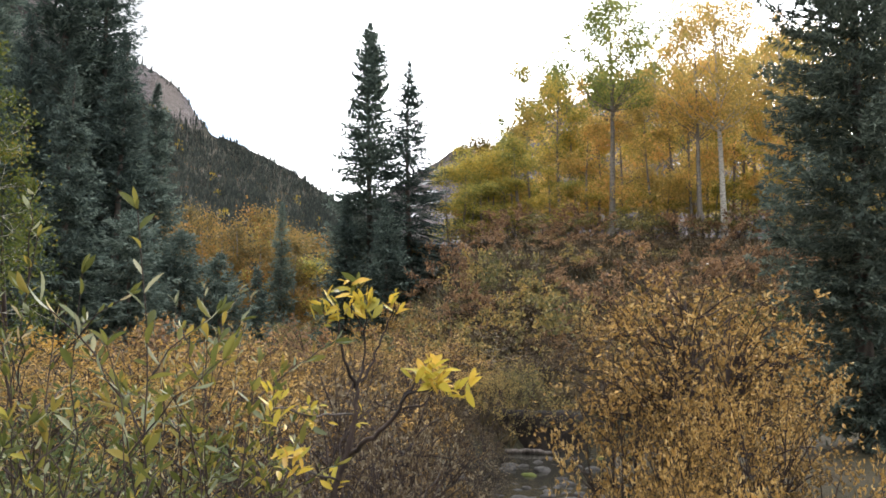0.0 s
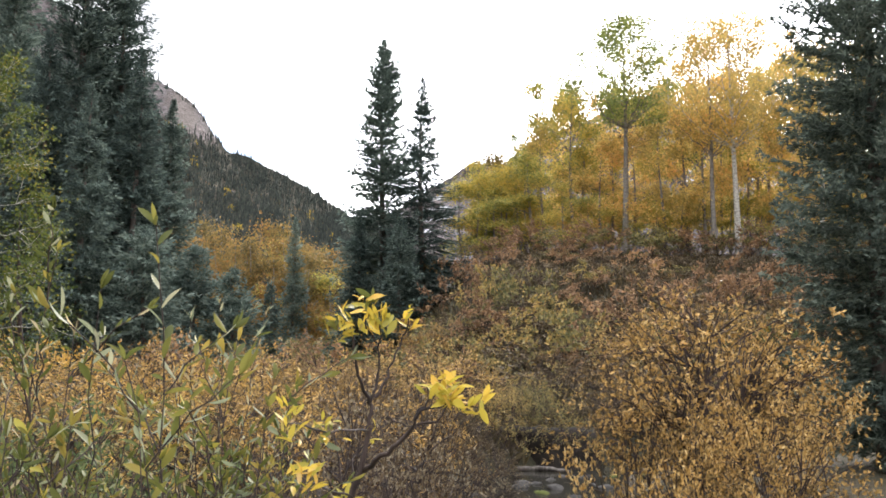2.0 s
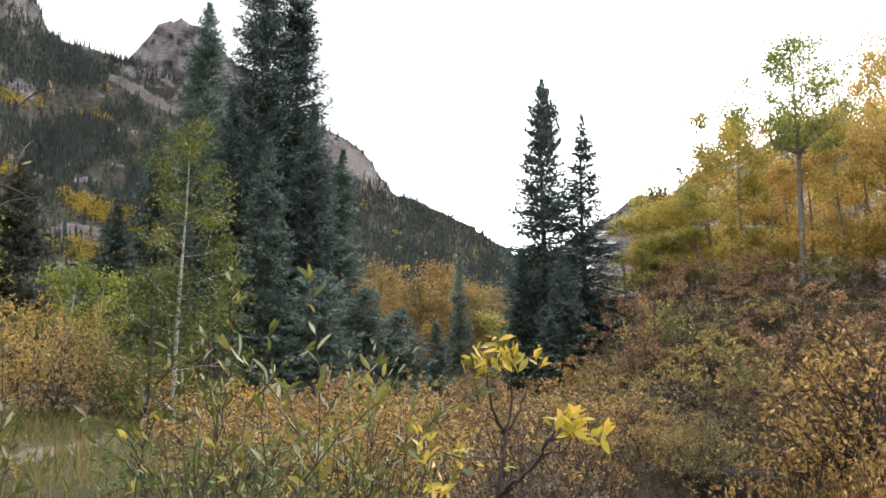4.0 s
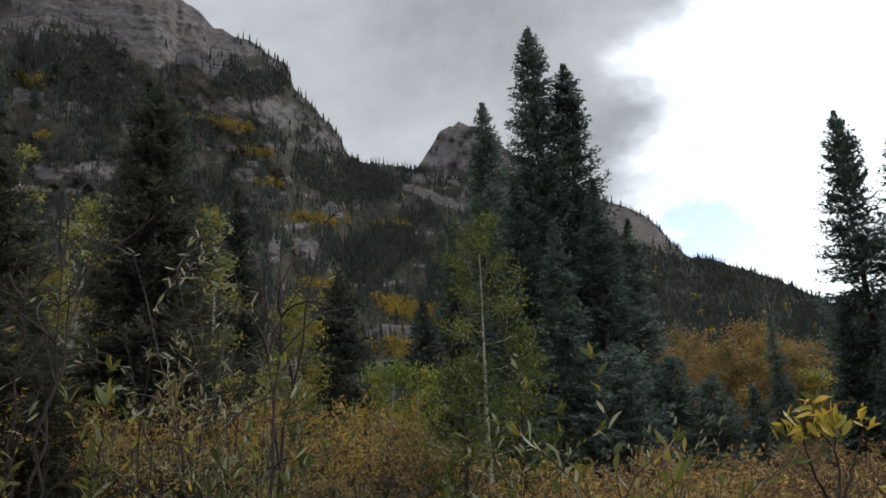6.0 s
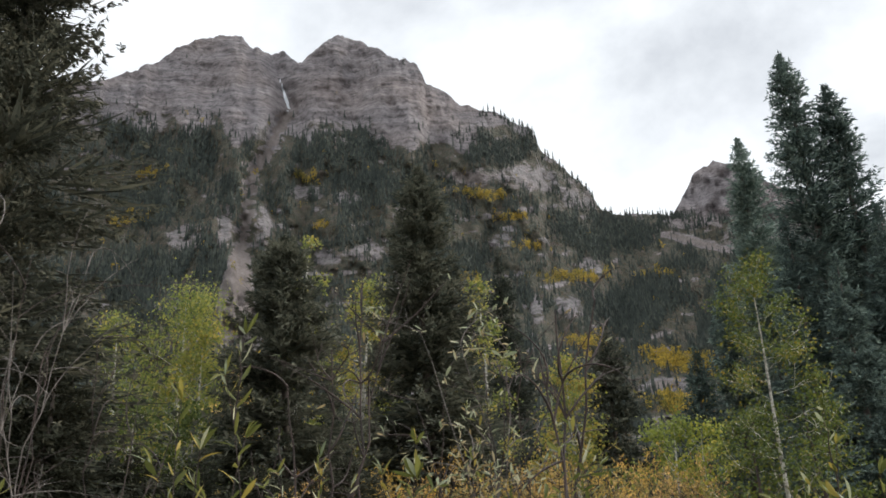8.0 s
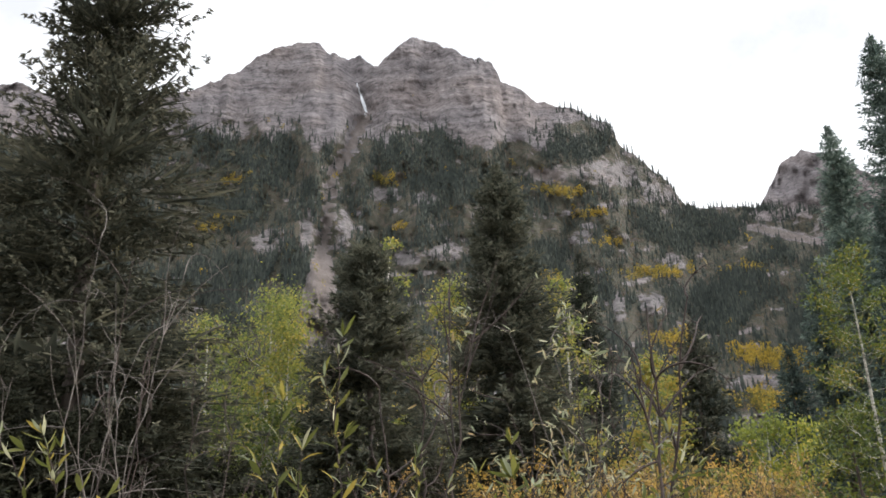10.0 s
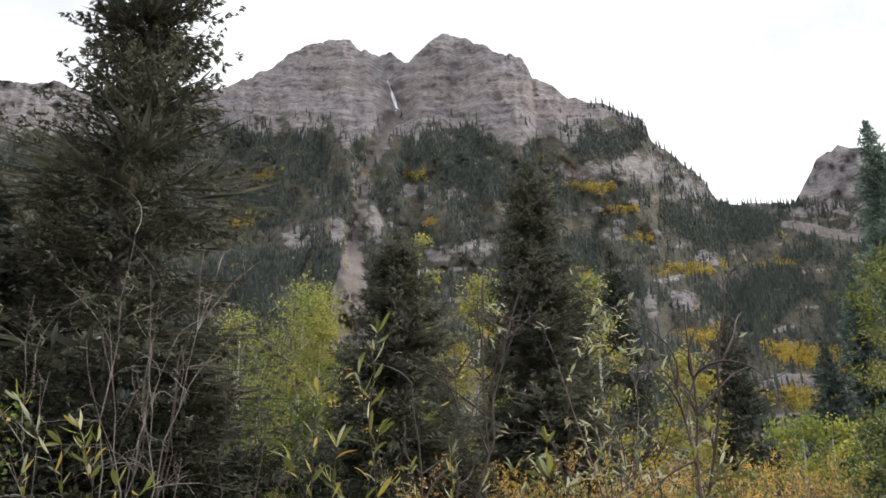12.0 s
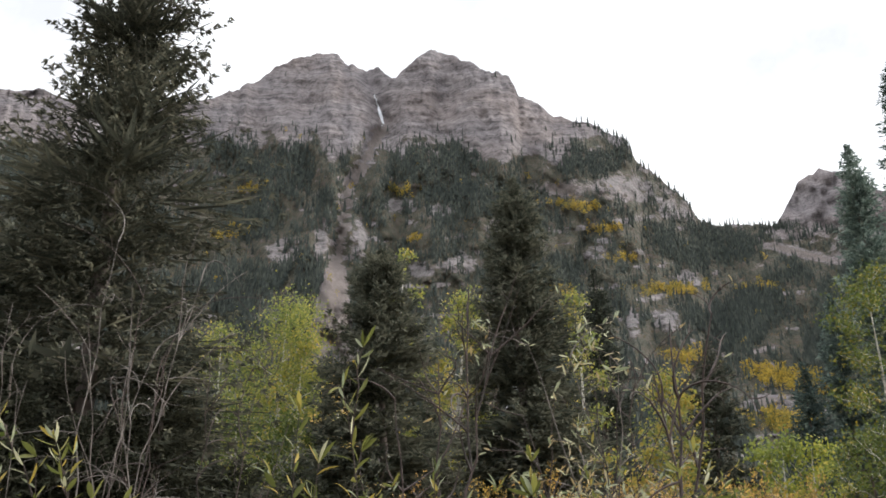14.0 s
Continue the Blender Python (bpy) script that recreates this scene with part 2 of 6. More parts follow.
def water_material():
    m, nt, bsdf, out = shader("stream_water")
    geo = nt.nodes.new("ShaderNodeNewGeometry")
    n = noise_node(nt, 5.0, 4, 0.6, geo.outputs["Position"])
    bsdf.inputs["Base Color"].default_value = (0.03, 0.028, 0.022, 1)
    bsdf.inputs["Roughness"].default_value = 0.08
    bsdf.inputs["IOR"].default_value = 1.33
    bump(nt, bsdf, n.outputs["Fac"], 0.12, 0.03)
    return m


MAT = {
    "mountain": cover_material(),
    "ground": ground_material(),
    "water": water_material(),
    "stone": stone_material("stream_stone", (0.025, 0.023, 0.021), (0.115, 0.107, 0.10), 9),
    "moss": stone_material("moss", (0.05, 0.07, 0.015), (0.14, 0.15, 0.04), 12),
    "path": stone_material("trodden_earth", (0.09, 0.07, 0.055), (0.18, 0.145, 0.115), 4),
    "spruce": leaf_material("spruce_needles", [(0.0, (0.054, 0.074, 0.067)), (0.5, (0.108, 0.144, 0.126)), (1.0, (0.231, 0.281, 0.233))], through_light=0.3, patch=0.5, patch_size=0.8, shine=0.05, gloss=0.8),
    "spruce_blue": leaf_material("blue_spruce_needles", [(0.0, (0.056, 0.074, 0.063)), (0.5, (0.112, 0.141, 0.118)), (1.0, (0.215, 0.251, 0.197))], through_light=0.25, patch=0.5, patch_size=0.8, shine=0.05, gloss=0.8),
    "spruce_green": leaf_material("spruce_needles_green", [(0.0, (0.032, 0.037, 0.029)), (0.5, (0.069, 0.075, 0.056)), (1.0, (0.141, 0.139, 0.100))], through_light=0.3, patch=0.5, patch_size=0.8, shine=0.05, gloss=0.8),
    "spruce_old": leaf_material("old_spruce_needles", [(0.0, (0.050, 0.053, 0.040)), (0.5, (0.101, 0.101, 0.073)), (1.0, (0.190, 0.176, 0.123))], through_light=0.3, patch=0.6, patch_size=0.8, shine=0.05, gloss=0.8),
    # darker copy of the green spruce needles, with understory shade in its colour
    "fir": leaf_material("spruce_needles_shaded", [(0.0, (0.020, 0.022, 0.015)), (0.5, (0.038, 0.040, 0.027)), (1.0, (0.078, 0.074, 0.050))], through_light=0.15, patch=0.5, patch_size=0.8, shine=0.05, gloss=0.8),
    "far_spruce": leaf_material("far_spruce_needles", [(0.0, (0.045, 0.054, 0.048)), (0.6, (0.067, 0.076, 0.067)), (1.0, (0.104, 0.112, 0.090))], through_light=0.1, patch=0.4, patch_size=0.02, shine=0.05, gloss=0.8),
    "far_aspen": leaf_material("far_aspen_leaves", [(0.0, (0.12, 0.12, 0.04)), (0.35, (0.23, 0.19, 0.05)), (0.7, (0.36, 0.27, 0.055)), (1.0, (0.44, 0.31, 0.06))], patch=0.9, patch_size=0.03, shine=0.05, gloss=0.8),
    "far_brush": leaf_material("far_brush_leaves", [(0.0, (0.048, 0.060, 0.030)), (0.45, (0.102, 0.102, 0.048)), (0.75, (0.180, 0.144, 0.060)), (1.0, (0.204, 0.132, 0.084))], patch=0.9, patch_size=0.02, shine=0.05, gloss=0.8),
    "aspen_gold": leaf_material("aspen_leaves_gold", [(0.0, (0.418, 0.342, 0.130)), (0.4, (0.615, 0.469, 0.151)), (0.75, (0.786, 0.557, 0.184)), (1.0, (0.860, 0.532, 0.198))], vary=0.35, through_light=0.6, patch=0.7, patch_size=0.35),
    "aspen_turning": leaf_material("aspen_leaves_turning", [(0.0, (0.173, 0.202, 0.068)), (0.4, (0.334, 0.309, 0.082)), (0.8, (0.506, 0.415, 0.096)), (1.0, (0.645, 0.451, 0.096))], vary=0.35, through_light=0.6, patch=0.8, patch_size=0.35),
    "aspen_turning_green": leaf_material("aspen_leaves_half_green", [(0.0, (0.195, 0.240, 0.083)), (0.5, (0.352, 0.375, 0.112)), (0.85, (0.540, 0.480, 0.128)), (1.0, (0.750, 0.570, 0.135))], through_light=0.5, patch=0.7, patch_size=0.4),
    "aspen_green": leaf_material("aspen_leaves_green", [(0.0, (0.053, 0.079, 0.018)), (0.5, (0.097, 0.123, 0.029)), (0.85, (0.149, 0.167, 0.037)), (1.0, (0.239, 0.202, 0.037))], vary=0.15, patch=0.5, patch_size=0.5),
    "aspen_lime": leaf_material("aspen_leaves_lime", [(0.0, (0.13, 0.16, 0.045)), (0.45, (0.22, 0.24, 0.06)), (0.8, (0.33, 0.31, 0.07)), (1.0, (0.46, 0.35, 0.075))], through_light=0.5, vary=0.3, patch=0.7, patch_size=0.4),
    "aspen_bright": leaf_material("aspen_leaves_bright", [(0.0, (0.15, 0.18, 0.04)), (0.5, (0.24, 0.275, 0.055)), (0.85, (0.34, 0.34, 0.065)), (1.0, (0.44, 0.38, 0.07))], patch=0.6, patch_size=0.5),
    "aspen_orange": leaf_material("aspen_leaves_orange", [(0.0, (0.139, 0.116, 0.049)), (0.45, (0.238, 0.169, 0.057)), (0.8, (0.328, 0.208, 0.065)), (1.0, (0.377, 0.201, 0.062))], through_light=0.5, vary=0.2, patch=0.8, patch_size=0.2),
    "willow_gold": leaf_material("willow_leaves_gold", [(0.0, (0.121, 0.086, 0.042)), (0.25, (0.260, 0.171, 0.063)), (0.5, (0.438, 0.272, 0.084)), (0.8, (0.600, 0.372, 0.116)), (1.0, (0.669, 0.485, 0.209))], through_light=0.3, patch=0.7, patch_size=1.2, vary=0.4),
    "willow_amber": leaf_material("willow_leaves_amber", [(0.0, (0.221, 0.164, 0.053)), (0.35, (0.423, 0.287, 0.072)), (0.75, (0.602, 0.395, 0.087)), (1.0, (0.655, 0.395, 0.096))], through_light=0.3, patch=0.7, patch_size=0.8),
    "willow_tan": leaf_material("willow_leaves_tan", [(0.0, (0.125, 0.087, 0.048)), (0.4, (0.222, 0.150, 0.068)), (0.75, (0.321, 0.213, 0.085)), (1.0, (0.410, 0.267, 0.106))], through_light=0.3, patch=0.6, patch_size=1.2),
    "willow_olive": leaf_material("willow_leaves_olive", [(0.0, (0.135, 0.135, 0.061)), (0.45, (0.245, 0.215, 0.086)), (0.8, (0.380, 0.291, 0.106)), (1.0, (0.514, 0.342, 0.110))], through_light=0.3, patch=0.7, patch_size=0.9),
    "willow_rust": leaf_material("willow_leaves_rust", [(0.0, (0.184, 0.112, 0.066)), (0.5, (0.334, 0.204, 0.110)), (1.0, (0.479, 0.291, 0.146))], through_light=0.3, patch=0.7, patch_size=0.7),
    "willow_green": leaf_material("willow_leaves_green", [(0.0, (0.072, 0.104, 0.041)), (0.5, (0.135, 0.171, 0.068)), (0.85, (0.216, 0.243, 0.099)), (1.0, (0.324, 0.270, 0.072))], through_light=0.3, patch=0.5, patch_size=1.2),
    "leaf_green": leaf_material("broad_leaf_green", [(0.0, (0.072, 0.087, 0.023)), (0.55, (0.139, 0.145, 0.039)), (0.85, (0.221, 0.204, 0.050)), (1.0, (0.350, 0.262, 0.058))], vary=0.9, gloss=0.45, patch=0.2, shine=0.12, through_light=0.45),
    "leaf_silver": leaf_material("broad_leaf_pale", [(0.0, (0.19, 0.22, 0.13)), (0.6, (0.30, 0.32, 0.20)), (1.0, (0.45, 0.43, 0.27))], vary=0.9, gloss=0.45, patch=0.2, shine=0.15),
    "leaf_yellow": leaf_material("broad_leaf_yellow", [(0.0, (0.28, 0.27, 0.06)), (0.35, (0.48, 0.40, 0.06)), (0.75, (0.64, 0.47, 0.07)), (1.0, (0.64, 0.41, 0.08))], vary=0.9, gloss=0.42, patch=0.2),
    "willow_brown": leaf_material("willow_leaves_brown", [(0.0, (0.052, 0.034, 0.022)), (0.4, (0.100, 0.069, 0.041)), (0.75, (0.163, 0.115, 0.063)), (1.0, (0.267, 0.222, 0.147))], through_light=0.3, patch=0.6, patch_size=1.2),
    # bank soil made very dark to stand in for undercut shade
    "bank": stone_material("shaded_bank_soil", (0.012, 0.010, 0.009), (0.045, 0.036, 0.030), 5),
    "leaf_dry": leaf_material("dry_leaf", [(0.0, (0.18, 0.13, 0.06)), (0.5, (0.34, 0.26, 0.13)), (1.0, (0.46, 0.40, 0.24))], vary=0.9, gloss=0.55, patch=0.2),
    "grass": leaf_material("meadow_grass", [(0.0, (0.084, 0.104, 0.028)), (0.5, (0.167, 0.162, 0.052)), (1.0, (0.314, 0.228, 0.095))], patch=0.8, patch_size=0.5),
    "dry_grass": leaf_material("dry_hillside_grass", [(0.0, (0.055, 0.044, 0.026)), (0.5, (0.115, 0.090, 0.046)), (1.0, (0.20, 0.155, 0.078))], patch=0.9, patch_size=0.3),
    "bark_spruce": bark_material("spruce_bark", (0.05, 0.04, 0.035), (0.15, 0.12, 0.10), 9, 0.35),
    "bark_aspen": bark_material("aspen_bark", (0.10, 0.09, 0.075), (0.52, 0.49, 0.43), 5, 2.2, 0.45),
    # darker copy of the aspen bark, with shade put into its colour
    "bark_aspen_shaded": bark_material("aspen_bark_shaded", (0.07, 0.062, 0.055), (0.24, 0.215, 0.185), 5, 2.0, 0.45),
    "bark_twig": bark_material("willow_bark", (0.022, 0.015, 0.013), (0.066, 0.044, 0.036), 14, 0.4),
    "bark_dead": bark_material("dead_twig_bark", (0.062, 0.050, 0.043), (0.22, 0.19, 0.168), 16, 0.4, 0.56),
}

# ---------------------------------------------------------------- mesh helpers
EYE = 1.7


def mesh_of(name, verts, faces, mat, smooth=False):
    """A mesh from an array of places and arrays of faces with equal corner counts each."""
    me = bpy.data.meshes.new(name)
    verts = np.asarray(verts, dtype=np.float32)
    me.vertices.add(len(verts))
    me.vertices.foreach_set("co", verts.ravel())
    faces = [np.asarray(f, dtype=np.int32) for f in faces if len(f)]
    loops = np.concatenate([f.ravel() for f in faces])
    sizes = np.concatenate([np.full(len(f), f.shape[1], dtype=np.int32) for f in faces])
    me.loops.add(len(loops))
    me.loops.foreach_set("vertex_index", loops)
    me.polygons.add(len(sizes))
    me.polygons.foreach_set("loop_start", np.concatenate([[0], np.cumsum(sizes)[:-1]]).astype(np.int32))
    me.polygons.foreach_set("use_smooth", np.full(len(sizes), smooth))
    me.update(calc_edges=True)
    me.materials.append(mat)
    return me


def joined(pieces):
    """One (verts, faces) from several of quads."""
    vs, fs, n = [], [], 0
    for v, f in pieces:
        vs.append(v)
        fs.append(np.asarray(f) + n)
        n += len(v)
    return np.concatenate(vs), np.concatenate(fs)


def child(name, me, parent, label=""):
    ob = new(name, me)
    ob.parent = parent
    return tagged(ob, label) if label else ob


def unit(v):
    return v / np.maximum(np.linalg.norm(v, axis=-1, keepdims=True), 1e-9)


def tube(points, radii, sides=5):
    """A tapered limb through the points, as quads, closed at its tip by its thinness."""
    p = np.asarray(points, float)
    r = np.asarray(radii, float)
    t = unit(np.gradient(p, axis=0))
    ref = np.array([0.31, 0.95, 0.05])
    u = unit(np.cross(t, ref))
    w = np.cross(t, u)
    a = np.linspace(0, 2 * np.pi, sides, endpoint=False)
    v = p[:, None] + r[:, None, None] * (np.cos(a)[None, :, None] * u[:, None] + np.sin(a)[None, :, None] * w[:, None])
    n = len(p)
    i, j = np.meshgrid(np.arange(n - 1), np.arange(sides), indexing="ij")
    k = (j + 1) % sides
    f = np.stack([i * sides + j, i * sides + k, (i + 1) * sides + k, (i + 1) * sides + j], -1).reshape(-1, 4)
    return v.reshape(-1, 3), f


def blades(c, axis, face, length, width, sag=0.0):
    """Kite-shaped leaves: base at c, along axis, spread across face."""
    a = unit(axis)
    s = unit(np.cross(a, face))
    length, width = np.broadcast_to(length, len(c))[:, None], np.broadcast_to(width, len(c))[:, None]
    drop = np.array([0, 0, -1.0]) * sag * length
    m = c + a * length * 0.45
    v = np.stack([c, m + s * width / 2, c + a * length + drop, m - s * width / 2], 1).reshape(-1, 3)
    f = np.arange(len(c) * 4).reshape(-1, 4)
    return v, f


def polar(az, d):
    a = np.radians(az)
    return -np.sin(a) * d, np.cos(a) * d


def smooth(x, lo, hi):
    t = np.clip((x - lo) / (hi - lo), 0, 1)
    return t * t * (3 - 2 * t)


def lattice(x, y, seed):
    """Gradient noise on a grid of unit cells, about -1..1."""
    g = np.random.default_rng(seed)
    th = g.uniform(0, 2 * np.pi, (64, 64))
    gx, gy = np.cos(th), np.sin(th)
    x0, y0 = np.floor(x).astype(int), np.floor(y).astype(int)
    fx, fy = x - x0, y - y0
    u, w = fx * fx * fx * (fx * (fx * 6 - 15) + 10), fy * fy * fy * (fy * (fy * 6 - 15) + 10)

    def corner(i, j):
        a, b = (x0 + i) % 64, (y0 + j) % 64
        return gx[a, b] * (fx - i) + gy[a, b] * (fy - j)

    return 1.6 * ((corner(0, 0) * (1 - u) + corner(1, 0) * u) * (1 - w) + (corner(0, 1) * (1 - u) + corner(1, 1) * u) * w)


def waves(x, y, size, seed, octaves=4):
    """Summed gradient noise whose largest forms are size across; about -1..1."""
    x, y = np.asarray(x, float) / size, np.asarray(y, float) / size
    x, y = np.broadcast_arrays(x, y)
    out, amp = 0.0, 1.0
    for o in range(octaves):
        out = out + amp * lattice(x * 0.8 + y * 0.6 + 17.3 * o, y * 0.8 - x * 0.6 + 5.1 * o, seed + 101 * o)
        x, y, amp = x * 2.03, y * 2.03, amp * 0.53
    return out


# ---------------------------------------------------------------- ground
STREAM = np.array([(16.0, 26.0), (8.0, 20.6), (3.6, 18.6), (1.75, 16.6), (1.75, 13.5), (1.5, 11.5), (0.7, 9.0), (1.2, 5.6), (7.0, 2.8)])


def stream_gap(x, y):
    """Distance to the stream's middle line."""
    best = np.full(np.shape(x), 1e9)
    for (x0, y0), (x1, y1) in zip(STREAM[:-1], STREAM[1:]):
        dx, dy = x1 - x0, y1 - y0
        t = np.clip(((x - x0) * dx + (y - y0) * dy) / (dx * dx + dy * dy), 0, 1)
        best = np.minimum(best, np.hypot(x - x0 - t * dx, y - y0 - t * dy))
    return best


def ground_z(x, y):
    x, y = np.asarray(x, float), np.asarray(y, float)
    d = np.hypot(x, y)
    az = np.degrees(np.arctan2(-x, y))
    left = smooth(az, 17, 34) * (1 - smooth(az, 120, 160))
    z = left * (0.95 * smooth(d, 4, 14) + 0.055 * np.clip(d - 14, 0, 300))
    hill = smooth(x + 0.12 * (y - 20), -5, 8) * smooth(y, 20, 56) * 8.2 + smooth(x, 0, 30) * 0.10 * np.clip(y - 56, 0, 120)
    z = z + hill * (1 - smooth(az, 3, 10))
    z = z + 0.10 * waves(x, y, 5.0, 5, 3) * smooth(d, 1.5, 5)
    g = stream_gap(x, y)
    z = z - 0.95 * (1 - smooth(g, 0.55, 1.9)) - 0.25 * (1 - smooth(g, 1.0, 5.0))
    return z


def build_ground():
    rings = np.concatenate([np.linspace(0.05, 40, 110), np.geomspace(41, 4600, 40)])
    n = 240
    a = np.linspace(0, 360, n, endpoint=False)
    A, D = np.meshgrid(a, rings)
    x, y = polar(A, D)
    v = np.stack([x, y, ground_z(x, y)], -1).reshape(-1, 3)
    i, j = np.meshgrid(np.arange(len(rings) - 1), np.arange(n), indexing="ij")
    k = (j + 1) % n
    f = np.stack([i * n + j, i * n + k, (i + 1) * n + k, (i + 1) * n + j], -1).reshape(-1, 4)[:, ::-1]
    cap = np.arange(n)[None, ::-1]
    ob = new("ground", mesh_of("ground", v, [f, cap[:, ::-1]], MAT["ground"], True))
    tagged(ob, "uneven meadow soil with dry grass beside a stream", "ground", kind="structure")


build_ground()


def build_stream():
    p = np.array(STREAM)
    t = np.linspace(0, 1, 60)
    s = np.linspace(0, 1, len(p))
    mid = np.stack([np.interp(t, s, p[:, 0]), np.interp(t, s, p[:, 1])], 1)
    tan = unit(np.gradient(mid, axis=0))
    side = np.stack([tan[:, 1], -tan[:, 0]], 1)
    cols = np.linspace(-1.5, 1.5, 7)
    v = np.concatenate([np.concatenate([mid + side * c, np.full((60, 1), -0.72)], 1)[:, None] for c in cols], 1)
    i, j = np.meshgrid(np.arange(59), np.arange(6), indexing="ij")
    f = np.stack([i * 7 + j, i * 7 + j + 1, (i + 1) * 7 + j + 1, (i + 1) * 7 + j], -1).reshape(-1, 4)
    ob = new("water", mesh_of("water", v.reshape(-1, 3), [f], MAT["water"], True))
    tagged(ob, "shallow dark stream water between willow banks", "water", kind="structure")


build_stream()

# ---------------------------------------------------------------- mountains
# ridge line of the main massif: degrees left of +y, degrees above the horizon
RIDGE_HIGH = [(98, 27), (90, 27.5), (84, 28.6), (75.3, 29.8), (72.9, 30.8), (70.4, 31.9), (69.6, 32.8), (68.1, 33.3), (66.6, 33.8),
              (65, 33.9), (64.4, 33.3), (62.8, 32.8), (61.7, 33.1), (60.6, 32.4), (59.2, 33.3), (58.3, 34.0), (57.2, 34.3), (55.2, 33.6),
              (53, 32.6), (51.5, 32.4), (50.8, 31.0), (49.3, 30.5), (48.3, 29.4), (46.4, 29.0), (45, 28.5), (43.1, 27.4), (42.5, 26.1)]
RIDGE_LOW = [(39.4, 23.0), (38.5, 21.4), (37.1, 21.1), (33.9, 20.6), (29, 19.4), (24, 18.4), (20.2, 17.3), (18.3, 16.4), (17, 15.1),
             (16.6, 14.3), (15.6, 13.2), (13.7, 12.7), (10.5, 11.2), (7.5, 9.3), (4, 7.4), (0, 5.6), (-6, 4.0)]
TREELINE = [(98, 24), (74, 27.9), (68.2, 28.2), (64, 27.6), (59.2, 28.2), (52.8, 27.6), (48.7, 27.2), (43.3, 27.6), (38, 22), (30, 19), (21, 15.6), (17, 14.6), (12, 13), (-6, 8)]
CHUTE = [(62.6, 32.9), (61.9, 31.0), (61.3, 29.4), (62.2, 27.7), (63.9, 25.0), (64.3, 22.0), (64.5, 19.5)]


def along(table, az):
    t = np.array(sorted(table))
    return np.interp(az, t[:, 0], t[:, 1])


def line_gap(az, el, table):
    best = np.full(np.shape(az), 1e9)
    for (x0, y0), (x1, y1) in zip(table[:-1], table[1:]):
        dx, dy = x1 - x0, y1 - y0
        t = np.clip(((az - x0) * dx + (el - y0) * dy) / (dx * dx + dy * dy), 0, 1)
        best = np.minimum(best, np.hypot((az - x0 - t * dx) * 0.88, el - y0 - t * dy))
    return best


def blobs(az, el, table):
    """Greatest weight of the ellipses (az, el, half width, half height, slope) at each place."""
    w = np.zeros(np.shape(az))
    for a0, e0, ha, he, k in table:
        x, y = az - a0, el - e0
        y = y - k * x
        w = np.maximum(w, np.exp(-1.2 * ((x / ha) ** 2 + (y / he) ** 2)))
    return w


CLIFFS = [(68.3, 20.6, 1.3, 0.8, 0), (65.7, 21.4, 0.6, 1.9, 0), (63.0, 21.4, 0.6, 1.6, 0), (55.6, 19.9, 1.8, 0.6, 0), (58.5, 19.6, 1.0, 0.6, 0), (43.9, 15.2, 0.5, 1.1, 0),
          (41.6, 15.3, 0.9, 0.8, 0), (43.6, 24.3, 2.6, 0.9, 0.2), (40.3, 22.5, 1.6, 0.7, 0.5), (39.9, 17.8, 0.9, 0.8, 0), (46, 20.2, 0.9, 0.5, 0), (51, 20.5, 0.9, 0.6, 0),
          (57, 23.6, 1.2, 0.5, 0), (53, 22.4, 0.8, 0.5, 0), (60, 23.9, 1.3, 0.5, 0)]
BARE = [(32.6, 18.6, 2.4, 0.32, 0.42), (36, 9.6, 1.2, 0.5, 0), (48, 24.6, 1.5, 0.4, 0.1), (18.6, 15.6, 1.4, 1.2, 0.5)]
GOLD = [(47.2, 23.3, 2.4, 0.42, 0.18), (45, 21.6, 1.6, 0.36, 0.1), (41.4, 17.2, 2.9, 0.42, 0.1), (48.3, 17.6, 0.9, 0.5, 0), (34.7, 10.9, 3.0, 0.65, 0.22), (40.6, 12.6, 1.7, 0.6, 0.1),
        (35.2, 8.1, 2.2, 0.6, 0.15), (35.3, 16.7, 1.6, 0.26, 0.15), (72, 21.5, 1.6, 0.4, -0.2), (71, 24.5, 1.2, 0.3, -0.2), (44, 19.6, 1.4, 0.28, 0.1), (58.8, 21.6, 0.6, 0.25, 0), (60.2, 24.9, 1.2, 0.5, 0), (31.2, 9.4, 1.4, 0.5, 0.2)]
WOODS = [(68.5, 25.6, 3.0, 2.2, 0), (70.5, 22.5, 2.2, 1.6, 0), (57.5, 26.6, 3.5, 1.6, -0.1), (66.5, 30.4, 1.1, 0.7, 0), (72.5, 27.2, 2.0, 1.2, 0), (46.5, 26.5, 3.0, 1.2, 0.3), (40.6, 24.6, 2.0, 0.8, 0.9),
         (56, 24.2, 4.0, 1.5, 0), (37, 19.6, 2.6, 1.3, 0.1), (50, 19, 4, 1.2, 0), (37, 15, 3.0, 1.6, 0), (40, 19.6, 2.5, 1.0, 0.2), (82, 22, 6, 3.5, 0), (28, 14, 6, 4, 0), (66, 18.2, 1.6, 1.0, 0), (71, 18, 3, 2, 0)]


def bedding(az, el):
    """Height counted in tilted beds of rock."""
    return el + 0.03 * az + 0.13 * waves(az, el, 4.0, 46, 2) + 0.05 * waves(az, el, 0.7, 49, 2)


def outcrop(az, el):
    """1 where a bed of bare rock breaks through the wooded slope."""
    q = bedding(az, el) / 1.05
    q = q - np.floor(q)
    band = smooth(q, 0.08, 0.18) * (1 - smooth(q, 0.36, 0.55))
    patch = waves(az, el * 1.3, 2.0, 57, 4)
    shy = (1 - np.clip(1.4 * blobs(az, el, WOODS), 0, 1)) * (0.15 + 0.85 * smooth(az, 24, 34))
    return np.clip(band * smooth(patch, 0.05, 0.4) * shy, 0, 1)


